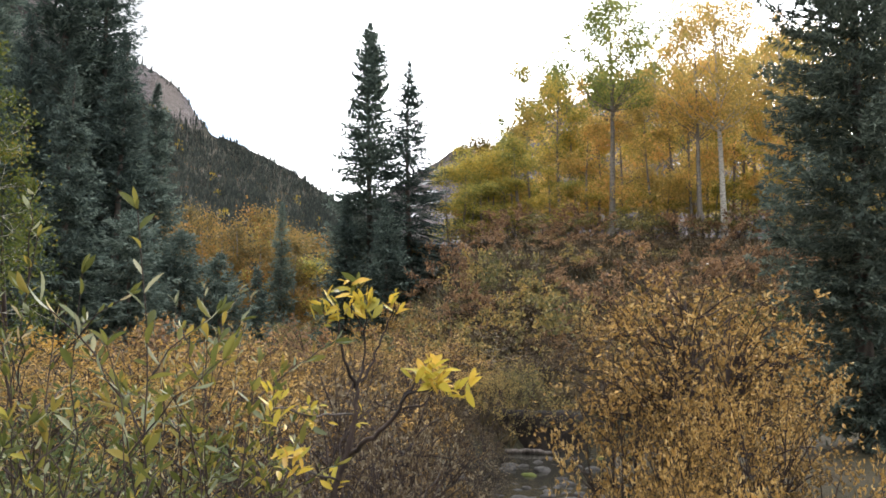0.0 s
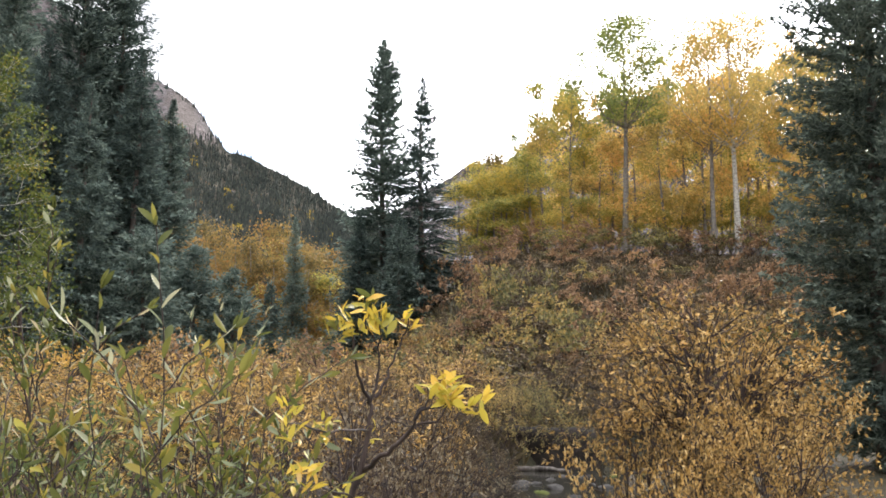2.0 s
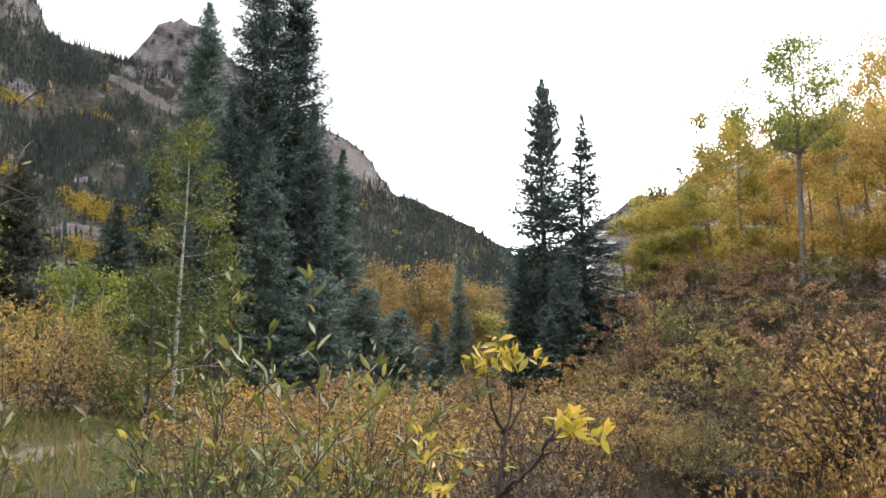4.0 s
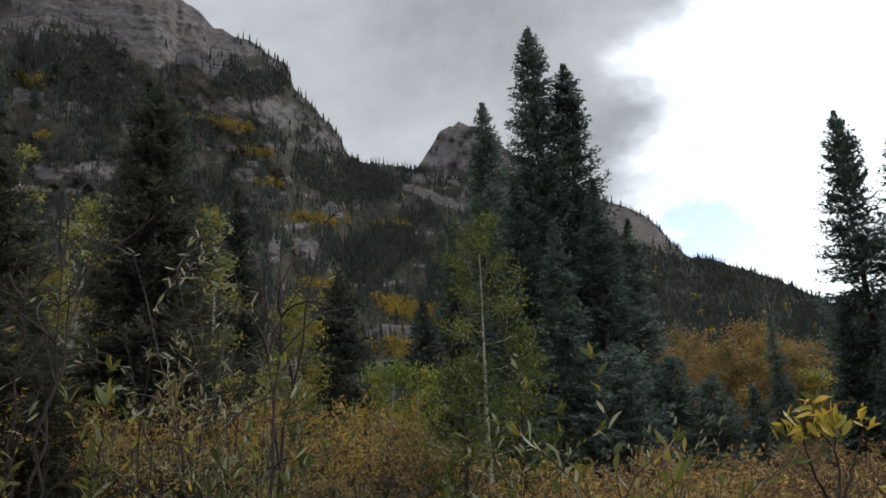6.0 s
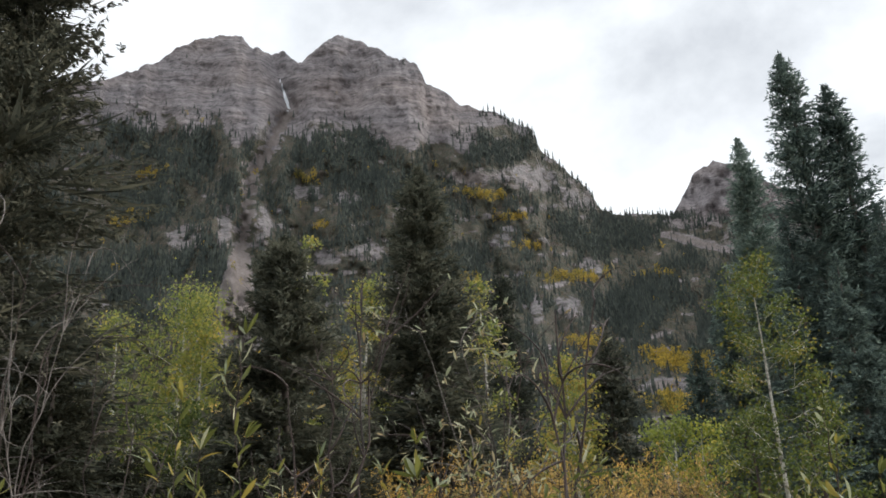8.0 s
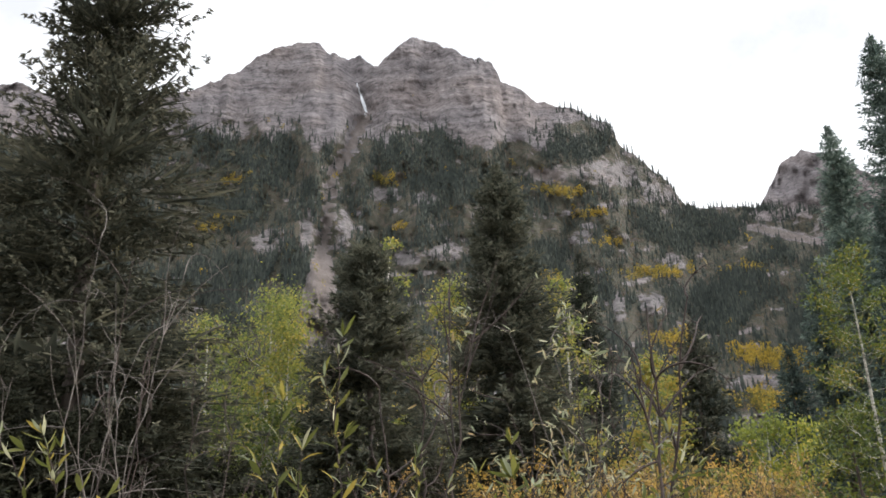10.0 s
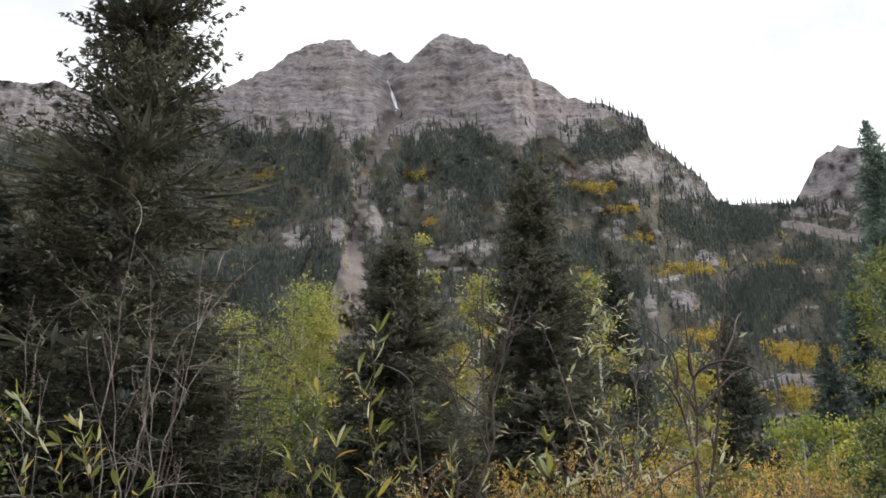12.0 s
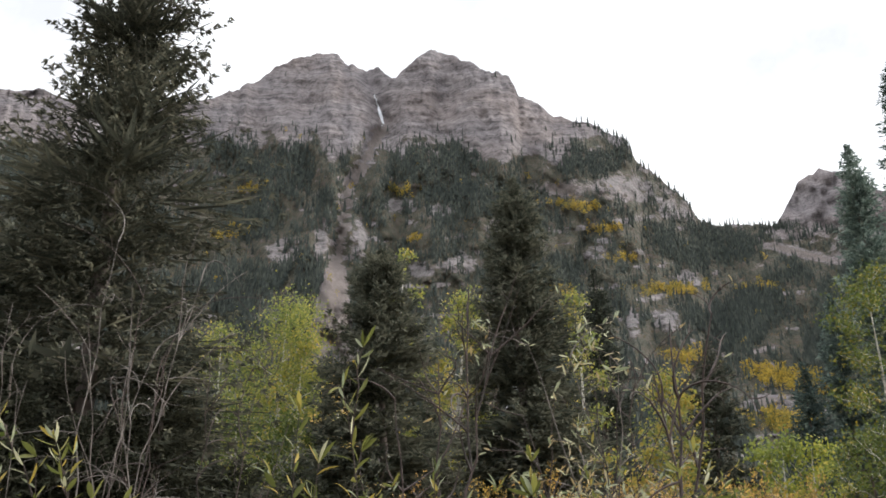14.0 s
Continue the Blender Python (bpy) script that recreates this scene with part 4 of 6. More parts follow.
def build_aspen(name, label, **kw):
    trunk, limb_meshes, crown = aspen_meshes(**kw)
    ob = new(name)
    t = child("trunk", trunk, ob)
    for m in limb_meshes:
        child("limb", m, t)
    child("crown", crown, ob)
    return tagged(ob, label, "tree", "aspens")


def aspen(az, d, top_el, radius, seed, label, mat, turn=0.0, lean=(0, 0), base_el=None, **kw):
    x, y = polar(az, d)
    h = EYE + d * math.tan(radians(top_el)) - float(ground_z(x, y)) + 0.1
    ob = build_aspen("aspen_tree", label, seed=seed, height=h, radius=radius, mat=MAT[mat], **kw)
    ob.matrix_world = pose(float(x), float(y), float(ground_z(x, y)) - 0.1, lean[0], lean[1], turn)
    return ob


def across(az, d):
    """Place seen from the second look-out point, half a metre back, as degrees and distance from the first."""
    a = radians(az)
    x, y = 0.174 - d * math.sin(a), -0.459 + d * math.cos(a)
    return math.degrees(math.atan2(-x, y)), math.hypot(x, y)


def build_spruces():
    dark = "tall dark blue-green spruce on the valley floor"
    # pair in the valley
    spruce(5.1, 52, 21.0, 3.8, 101, "tall narrow spruce standing beside its twin in the valley", shape=0.74, density=1.9, bare=0.0, spray=0.30, tiers=0.04, most=13, slim=0.25, upturn=0.9, tufts=3)
    spruce(2.35, 50, 18.6, 3.9, 102, "slender open-branched spruce standing beside its taller twin", shape=0.9, gappy=0.18, density=1.6, bare=0.0, spray=0.30, tiers=0.06, most=13, slim=0.2, upturn=0.7)
    spruce(3.8, 47, 9.0, 2.2, 103, "low spruce filling the foot of the twin spruces")
    spruce(6.6, 50, 9.5, 1.9, 104, "low spruce filling the foot of the twin spruces")
    # dark grove on the valley floor
    spruce(24.9, 42, 29.5, 3.1, 111, dark, density=1.7, bare=0.0, shape=0.62, tiers=0.06)
    spruce(22.5, 43, 26.9, 3.0, 112, dark, density=1.7, bare=0.0, shape=0.62, tiers=0.06)
    spruce(28.7, 47, 24.9, 3.2, 113, dark, bare=0.0, shape=0.72, density=1.9, tiers=0.06)
    spruce(19.1, 44, 16.2, 2.4, 114, dark, bare=0.02)
    spruce(24.2, 35, 16.6, 2.1, 115, "young spruce in front of a dark spruce grove", bare=0.02)
    spruce(21.2, 40, 19.0, 2.8, 116, dark, bare=0.02)
    spruce(26.8, 40, 19.5, 2.8, 117, dark, bare=0.02)
    spruce(17.4, 37, 6.8, 2.2, 118, "low broad spruce at the edge of the grove", shape=0.6, bare=0.02)
    spruce(14.9, 36, 5.4, 2.0, 119, "low broad spruce at the edge of the grove", shape=0.6, bare=0.02)
    spruce(20.4, 34, 8.0, 2.3, 120, "low broad spruce at the edge of the grove", shape=0.6, bare=0.02)
    spruce(31.5, 46, 16.0, 2.4, 121, dark, bare=0.02)
    spruce(10.9, 62, 9.0, 1.5, 122, "small spruce among orange aspens")
    spruce(12.4, 40, 4.6, 1.2, 123, "small spruce at the edge of the grove")
    # near tree beside the willows on the bank
    spruce(-26.6, 14, 27.0, 1.85, 130, "dark spruce close to the golden willows on the bank", mat="spruce_blue", spray=0.135, density=2.6, shape=0.42, bare=0.0, most=28, tiers=0.10, slim=0.22, plates=0.16, foot=0.62, tufts=7)
    # across the meadow, under the mountain
    spruce(*across(79.8, 16), 42.0, 3.35, 140, "old broad spruce with ragged top beside dead shrubs", mat="spruce_old", spray=0.15, density=2.3, shape=0.62, gappy=0.26, bare=0.02, most=24, tiers=0.26, slim=0.3, plates=0.22, tufts=6, upturn=0.1)
    # low filler trees: shade under the old spruce is put into their needles
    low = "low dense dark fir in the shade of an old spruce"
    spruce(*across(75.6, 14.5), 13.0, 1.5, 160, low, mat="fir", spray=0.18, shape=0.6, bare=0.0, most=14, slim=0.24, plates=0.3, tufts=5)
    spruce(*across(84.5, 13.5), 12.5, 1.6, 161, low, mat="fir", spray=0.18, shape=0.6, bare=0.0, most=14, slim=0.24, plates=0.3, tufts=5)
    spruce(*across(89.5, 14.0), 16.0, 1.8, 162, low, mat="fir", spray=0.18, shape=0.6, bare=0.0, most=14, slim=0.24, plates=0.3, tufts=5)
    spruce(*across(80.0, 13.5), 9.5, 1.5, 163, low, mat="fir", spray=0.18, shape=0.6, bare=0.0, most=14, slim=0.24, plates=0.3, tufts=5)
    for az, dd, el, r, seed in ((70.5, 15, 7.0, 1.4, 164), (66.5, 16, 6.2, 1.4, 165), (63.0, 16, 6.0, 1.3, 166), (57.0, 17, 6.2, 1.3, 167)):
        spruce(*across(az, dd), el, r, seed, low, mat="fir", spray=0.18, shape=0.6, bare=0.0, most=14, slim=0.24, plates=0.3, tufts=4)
    spruce(*across(84.5, 19), 25.0, 2.4, 141, "dark spruce behind an older one", mat="spruce_green", spray=0.36, density=1.2)
    spruce(*across(88.5, 17), 23.0, 2.6, 142, "dark spruce behind an older one", mat="spruce_green", spray=0.36, density=1.2)
    spruce(*across(74.5, 21), 15.5, 2.0, 143, "low dark spruce beside yellow aspens", mat="spruce_green", spray=0.36)
    spruce(*across(61.3, 22), 21.3, 3.0, 144, "dark spruce with forked top under the mountain", mat="spruce_green", spray=0.22, density=2.6, shape=0.72, bare=0.0, most=18, slim=0.24, plates=0.4, tufts=4)
    spruce(*across(51.6, 26), 26.0, 3.4, 145, "slim tall dark spruce under the mountain", mat="spruce_green", spray=0.24, density=2.4, shape=0.82, bare=0.0, most=18, slim=0.24, plates=0.4, tufts=4)
    spruce(*across(46.2, 45), 19.3, 2.7, 146, "dark spruce farther back under the mountain", mat="spruce_green")
    spruce(*across(39.3, 34), 13.9, 2.8, 147, "small dark spruce beside bright green aspens", mat="spruce_green", bare=0.02)
    spruce(*across(54.3, 33), 13.0, 1.8, 148, "small dark spruce in the shade of taller ones", mat="spruce_green")
    spruce(*across(58.2, 30), 12.0, 1.7, 149, "small dark spruce in the shade of taller ones", mat="spruce_green")
    spruce(*across(49.0, 34), 12.5, 1.8, 150, "small dark spruce in the shade of taller ones", mat="spruce_green")
    spruce(*across(65.0, 26), 11.5, 1.6, 151, "small dark spruce among aspens", mat="spruce_green")
    spruce(33.8, 44, 12.0, 1.9, 152, dark)


build_spruces()


def build_aspens():
    tall = "tall pale-trunked aspen on the hillside"
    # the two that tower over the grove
    aspen(-11.4, 52, 22.4, 4.5, 201, tall + " with a green crown", "aspen_turning_green", crown_from=0.58, count=14500, leaf=0.14, clump=0.38, limbs=30, thick=0.012, bark="bark_aspen_shaded", limb_thick=0.42, curve=0.008, steep=1.0, hollow=0.3, narrow=1.5)
    aspen(-18.6, 50, 21.8, 4.5, 202, tall + " with a golden crown", "aspen_gold", crown_from=0.5, count=11000, leaf=0.14, clump=0.38, limbs=28, thick=0.0115, limb_thick=0.42, curve=0.008, steep=0.9, hollow=0.3, narrow=1.3)
    aspen(-17.2, 50.5, 20.6, 3.0, 203, tall + " with thin golden leaves", "aspen_gold", crown_from=0.5, count=5500, leaf=0.14, clump=0.32, limbs=18, thick=0.0105, lean=(0, -4), bark="bark_aspen_shaded", limb_thick=0.42, steep=1.0, narrow=1.4)
    aspen(-8.1, 55, 18.3, 1.9, 204, tall + " with a thin yellow top", "aspen_turning", crown_from=0.45, count=4200, leaf=0.12, clump=0.32, bark="bark_aspen_shaded", limbs=16, narrow=1.2)
    aspen(-2.75, 70, 15.6, 1.9, 205, "thin almost bare aspen above the grove", "aspen_turning", crown_from=0.72, count=600, leaf=0.14, clump=0.22, thick=0.006, bark="bark_aspen_shaded", limbs=12, hollow=0.7)
    aspen(-21.6, 54, 20.2, 2.4, 206, tall + " with thin golden leaves", "aspen_gold", crown_from=0.5, count=3200, leaf=0.125, clump=0.3, limbs=16)
    aspen(-14.9, 57, 19.9, 2.1, 207, tall + " with thin leaves", "aspen_turning", crown_from=0.55, count=1800, leaf=0.125, clump=0.26, limbs=16)
    aspen(-23.4, 50, 19.0, 2.6, 208, tall + " with yellow-green leaves", "aspen_turning", crown_from=0.3, count=5200, leaf=0.12, clump=0.34, limbs=18)
    aspen(-4.6, 66, 15.0, 1.2, 209, "slim dark green aspen above the grove", "aspen_green", crown_from=0.4, count=1600, leaf=0.13, clump=0.26, limbs=10)
    # the grove itself: a few built, the rest copies
    kinds = []
    for k, (mat, lab) in enumerate([("aspen_gold", "golden"), ("aspen_turning", "yellow-green"), ("aspen_gold", "golden"), ("aspen_turning", "yellow-green"), ("aspen_orange", "orange")]):
        kinds.append((build_aspen("aspen_tree", lab + " aspen in a dense hillside grove", seed=220 + k, height=10.0, radius=1.9, mat=MAT[mat], leaf=0.15, count=3600, crown_from=0.16, bark="bark_aspen_shaded", limbs=6, clump=0.46, hollow=0.25, narrow=0.8), lab))
    g = np.random.default_rng(33)
    tops = [(2, 11.0), (-0.9, 13.0), (-3.5, 12.9), (-4.9, 13.6), (-5.5, 16.6), (-8, 16.6), (-10.2, 16.2), (-13, 16.6), (-15, 17.0), (-18, 17.2), (-22.2, 18.0), (-30, 17)]
    used = set()
    spots = []
    for row, dd in enumerate((54, 59, 65)):
        for az in np.arange(-29 + row * 0.6, -0.7 - row * 0.3, 1.5):
            spots.append((az + g.uniform(-0.6, 0.6), dd + g.uniform(-2.0, 2.5)))
    for az, dd in spots:
        k = int(g.choice([0, 1, 2, 3], p=[0.32, 0.2, 0.28, 0.2]))
        if az > -4:
            k = int(g.choice([1, 3, 4]))
        el = along(tops, az) + (1.6 if az < -5 else 0.9) - g.uniform(-0.5, 1.3) - (2.2 if dd < 56 else 0)
        x, y = polar(az, dd)
        z = float(ground_z(x, y))
        h = max(4.0, EYE + dd * math.tan(radians(el)) - z)
        m = pose(float(x), float(y), z - 0.1, 0, 0, g.uniform(0, 360)) @ Matrix.Diagonal((g.uniform(0.85, 1.15), g.uniform(0.85, 1.15), h / 10.0, 1))
        if k not in used:
            used.add(k)
            kinds[k][0].matrix_world = m
        else:
            copy_thing(kinds[k][0], m).matrix_basis = m
    # lower trees at the edge towards the valley
    for az in np.arange(-5.0, -0.4, 0.62):
        aa, dd = az + g.uniform(-0.2, 0.2), g.uniform(54, 60)
        x, y = polar(aa, dd)
        z = float(ground_z(x, y))
        h = EYE + dd * math.tan(radians(along(tops, aa) - g.uniform(0.0, 0.9))) - z
        m = pose(float(x), float(y), z - 0.1, 0, 0, g.uniform(0, 360)) @ Matrix.Diagonal((0.85, 0.85, h / 10.0, 1))
        copy_thing(kinds[int(g.choice([1, 3]))][0], m).matrix_basis = m
    # young growth at the foot of the grove
    for az in np.arange(-28, -1.5, 1.9):
        aa, dd = az + g.uniform(-0.6, 0.6), g.uniform(51.5, 54)
        x, y = polar(aa, dd)
        z = float(ground_z(x, y))
        m = pose(float(x), float(y), z - 0.1, 0, 0, g.uniform(0, 360)) @ Matrix.Diagonal((0.75, 0.75, g.uniform(0.3, 0.5), 1))
        copy_thing(kinds[int(g.choice([0, 1, 3]))][0], m).matrix_basis = m
    # orange grove in the valley mouth
    for i, az in enumerate(np.arange(7.0, 19.5, 0.95)):
        for j in range(2):
            dd = 66 + 9 * j + g.uniform(-3, 3)
            el = (9.9 - 0.035 * (az - 13.5) ** 2) - g.uniform(0, 2.2) - (1.6 if j == 0 else 0)
            aa = az + g.uniform(-0.4, 0.4)
            x, y = polar(aa, dd)
            z = float(ground_z(x, y))
            h = EYE + dd * math.tan(radians(el)) - z
            k = 4 if g.uniform() < 0.9 else 1
            m = pose(float(x), float(y), z - 0.1, 0, 0, g.uniform(0, 360)) @ Matrix.Diagonal((1.2, 1.2, h / 10.0, 1))
            copy_thing(kinds[k][0], m).matrix_basis = m
    # across the meadow
    aspen(29.5, 16, 17.9, 1.4, 240, "young green aspen with a slim pale trunk in the meadow", "aspen_green", crown_from=0.14, count=9000, leaf=0.052, thick=0.0042, limbs=30, lean=(0, -2), limb_thick=0.16, clump=0.13, hollow=0.6, steep=0.2, narrow=0.42)
    aspen(27.2, 17, 9.0, 0.95, 241, "green aspen sapling beside a taller one", "aspen_green", crown_from=0.1, count=2400, leaf=0.058, limbs=14, bark="bark_twig", limb_thick=0.2)
    aspen(31.4, 15.5, 8.0, 0.9, 242, "green aspen sapling beside a taller one", "aspen_green", crown_from=0.1, count=2200, leaf=0.058, limbs=14, bark="bark_twig", limb_thick=0.2)
    lime = "lime-yellow aspen between dark spruces"
    aspen(*across(68.4, 31), 18.0, 2.8, 243, lime, "aspen_lime", crown_from=0.15, count=15000, leaf=0.095, limbs=20, clump=0.5)
    aspen(*across(71.6, 33), 16.2, 2.0, 244, "yellow aspen between dark spruces", "aspen_lime", crown_from=0.15, count=7500, leaf=0.10, limbs=14, clump=0.34)
    aspen(*across(66.2, 30), 15.2, 2.2, 245, lime, "aspen_lime", crown_from=0.1, count=7500, leaf=0.10, limbs=14, clump=0.34)
    aspen(*across(70.2, 27), 11.0, 2.0, 246, "green young aspen in spruce shade", "aspen_green", crown_from=0.04, count=6000, leaf=0.10, limbs=16)
    aspen(*across(67.4, 26), 10.0, 1.8, 256, "green young aspen in spruce shade", "aspen_green", crown_from=0.04, count=5000, leaf=0.10, limbs=14)
    aspen(*across(56.4, 33), 18.6, 1.7, 247, lime, "aspen_lime", crown_from=0.08, count=8500, leaf=0.11, limbs=18, clump=0.32)
    aspen(*across(60.6, 34), 22.0, 1.2, 248, lime, "aspen_lime", crown_from=0.2, count=2400, leaf=0.13, limbs=14)
    aspen(*across(48.3, 40), 17.8, 1.3, 249, lime, "aspen_lime", crown_from=0.1, count=4500, leaf=0.14, limbs=14, clump=0.3)
    aspen(*across(42.0, 31), 12.4, 1.5, 250, "pale green aspen below the cliffs", "aspen_lime", crown_from=0.05, count=5000, leaf=0.12, limbs=14, clump=0.3)
    aspen(36.1, 25, 7.8, 1.3, 251, "bright green low aspen in the meadow", "aspen_bright", crown_from=0.04, count=3200, leaf=0.1, limbs=14)
    aspen(34.2, 25.5, 7.4, 1.2, 252, "bright green low aspen in the meadow", "aspen_bright", crown_from=0.04, count=2600, leaf=0.1, limbs=14)
    aspen(*across(64.0, 27), 13.2, 1.0, 253, "orange young aspen at the edge of the scree", "aspen_gold", crown_from=0.05, count=1600, leaf=0.11, limbs=10)
    aspen(*across(76.0, 24), 9.0, 1.4, 254, "green young aspen in spruce shade", "aspen_green", crown_from=0.05, count=2200, leaf=0.1, limbs=12)
    aspen(*across(86.5, 13), 9.5, 0.9, 255, "green young aspen in spruce shade", "aspen_green", crown_from=0.05, count=1500, leaf=0.08, limbs=12)


build_aspens()

# ---------------------------------------------------------------- willow thickets


def build_willow(seed, height, spread, mat, label, leaf=0.06, count=2600, stems=6, slim=0.34, twig=8, bare_share=0.25, tuft_of=1, woody=0.016):
    """Stems fan up from one root to rounded heads of twigs; narrow leaves sit in sprays on the outer half of the twigs."""
    g = np.random.default_rng(seed)
    ob = new("willow_shrub")
    anchors, heads = [], []
    for k in range(stems):
        a = k * 2.4 + g.uniform(-0.4, 0.4)
        o = spread * 0.78 * math.sqrt((k + 0.3) / stems) * g.uniform(0.85, 1.1)
        R = height * g.uniform(0.24, 0.36)
        top = height * (1.0 - 0.78 * (o / spread) ** 2) * g.uniform(0.88, 1.08)
        centre = np.array([o * np.cos(a), o * np.sin(a), max(top - R, 0.16 * height)])
        root = np.array([0.07 * np.cos(a), 0.07 * np.sin(a), 0])
        t = np.linspace(0, 1, 7)[:, None]
        mid = (root + centre) / 2 + np.array([0, 0, 0.12 * height]) + g.normal(size=3) * 0.05 * height
        line = (1 - t) ** 2 * root + 2 * t * (1 - t) * mid + t * t * centre + g.normal(size=(7, 3)) * 0.018 * height * np.sin(np.pi * t)
        pieces = [tube(line, np.linspace(woody, 0.005, 7), 3)]
        for j in range(twig):
            d = unit(g.normal(size=3) + np.array([0.5 * np.cos(a), 0.5 * np.sin(a), 0.5]))
            start = line[int(g.integers(4, 7))] if g.uniform() < 0.8 else line[int(g.integers(2, 5))]
            end = centre + d * R * g.uniform(0.8, 1.15) * np.array([1.15, 1.15, 1.0])
            end[2] = max(end[2], 0.06 * height)
            q = np.linspace(0, 1, 5)[:, None]
            tw = start + (end - start) * q + np.array([0, 0, 0.10 * height]) * np.sin(np.pi * q) * g.uniform(-0.3, 1.0) + g.normal(size=(5, 3)) * 0.012 * height * q
            pieces.append(tube(tw, np.linspace(0.5 * woody, 0.0025, 5), 3))
            if g.uniform() > bare_share * 0.6:
                p = np.linspace(1.6, 4, 9)
                fine = np.stack([np.interp(p, np.arange(5), tw[:, i]) for i in range(3)], 1)
                anchors.append(fine)
                heads.append(np.repeat(d[None], 9, 0))
        sv, sf = joined(pieces)
        child("stem", mesh_of("stem", sv, [sf], MAT["bark_twig"], True), ob)
    A, H = np.concatenate(anchors), np.concatenate(heads)
    i = g.integers(0, len(A), count // tuft_of)
    c = np.repeat(A[i] + g.normal(size=(len(i), 3)) * height * 0.034, tuft_of, 0)
    a = unit(np.repeat(unit(H[i] * 0.6 + g.normal(size=(len(i), 3)) * 0.55 + np.array([0, 0, 0.12])), tuft_of, 0) + g.normal(size=c.shape) * 0.65)
    count = len(c)
    ln = leaf * g.uniform(0.6, 1.4, count)
    v, f = blades(c, a, g.normal(size=(count, 3)), ln, ln * slim * g.uniform(0.8, 1.3, count), 0.06)
    child("foliage", mesh_of("foliage", v, [f], mat), ob)
    return tagged(ob, label, "shrub", "willow thicket")


THICKET = {}
PICK = np.random.default_rng(55)
BRUSH = []


def thicket_kinds():
    for key, mat, label in (("gold", "willow_gold", "golden willow shrub in a dense thicket"), ("amber", "willow_amber", "amber-yellow willow shrub in a dense thicket"), ("tan", "willow_tan", "tan half-bare willow shrub in a dense thicket"),
                            ("olive", "willow_olive", "olive-green willow shrub in a dense thicket"), ("brown", "willow_brown", "dark brown half-bare willow shrub"), ("rust", "willow_rust", "rusty brown willow shrub on the slope"),
                            ("green", "willow_green", "grey-green willow shrub in a dense thicket")):
        near = [[build_willow(300 + 7 * v + 31 * len(THICKET), 2.0, 1.15, MAT[mat], label, leaf=0.06, count=2300, slim=0.30, stems=6, twig=8, bare_share=0.55 if key == "tan" else 0.4, tuft_of=4), False] for v in range(2)]
        far = [[build_willow(400 + 7 * v + 31 * len(THICKET), 2.0, 1.25, MAT[mat], label + " farther off", leaf=0.115, count=950, slim=0.45, stems=6, twig=5, tuft_of=2), False] for v in range(2)]
        THICKET[key] = (near, far)
    for key, mat, label in (("fine_gold", "willow_gold", "golden willow shrub with dark twigs beside the stream"), ("fine_brown", "willow_brown", "grey-brown half-bare willow with dark twigs beside the stream")):
        fine = [[build_willow(520 + 7 * v + 31 * len(THICKET), 2.0, 1.25, MAT[mat], label, leaf=0.05 if key == "fine_gold" else 0.046, count=6000 if key == "fine_gold" else 3000, slim=0.38, stems=7, twig=10, bare_share=0.35 if key == "fine_gold" else 0.45, tuft_of=5, woody=0.022), False] for v in range(2)]
        THICKET[key] = (fine, fine)


def put(key, az, d, top_el, wide=1.0, height=None, sink=0.05, joined_in=False):
    g = PICK
    x, y = polar(az, d)
    z = float(ground_z(x, y))
    h = height or max(0.7, EYE + d * math.tan(radians(top_el)) - z)
    slot = THICKET[key][1 if d > 26 else 0][g.integers(0, 2)]
    m = pose(float(x), float(y), z - sink, g.uniform(-4, 4), g.uniform(-4, 4), g.uniform(0, 360)) @ Matrix.Diagonal((wide * g.uniform(0.9, 1.15), wide * g.uniform(0.9, 1.15), h / 2.05, 1))
    if joined_in:
        BRUSH.append((key, slot[0], m))
    elif slot[1]:
        copy_thing(slot[0], m).matrix_basis = m
    else:
        slot[1] = True
        slot[0].matrix_world = m


def join_brush():
    """The far-off shrubs of a kind as one mesh: leaves and stems."""
    for key in sorted({k for k, _, _ in BRUSH}):
        parts = {"foliage": [], "stem": []}
        for k, ob, m in BRUSH:
            if k != key:
                continue
            for c in ob.children:
                me = c.data
                v, f = np.zeros(len(me.vertices) * 3), np.zeros(len(me.loops), int)
                me.vertices.foreach_get("co", v)
                me.loops.foreach_get("vertex_index", f)
                v = v.reshape(-1, 3) @ np.array(m.to_3x3()).T + np.array(m.translation)
                parts[c.name.split(".")[0]].append((v, f.reshape(-1, 4)))
        v, f = joined(parts["foliage"] + parts["stem"])
        me = mesh_of("hillside_brush", v, [f], MAT["willow_" + key])
        me.materials.append(MAT["bark_twig"])
        leaves = sum(len(p[1]) for p in parts["foliage"])
        me.polygons.foreach_set("material_index", (np.arange(len(f)) >= leaves).astype(np.int32))
        tagged(new("hillside_brush", me), {"olive": "olive-green", "rust": "rusty brown", "gold": "golden", "tan": "tan", "brown": "dark brown"}[key] + " willow brush covering the far hillside", "brush", kind="stuff")


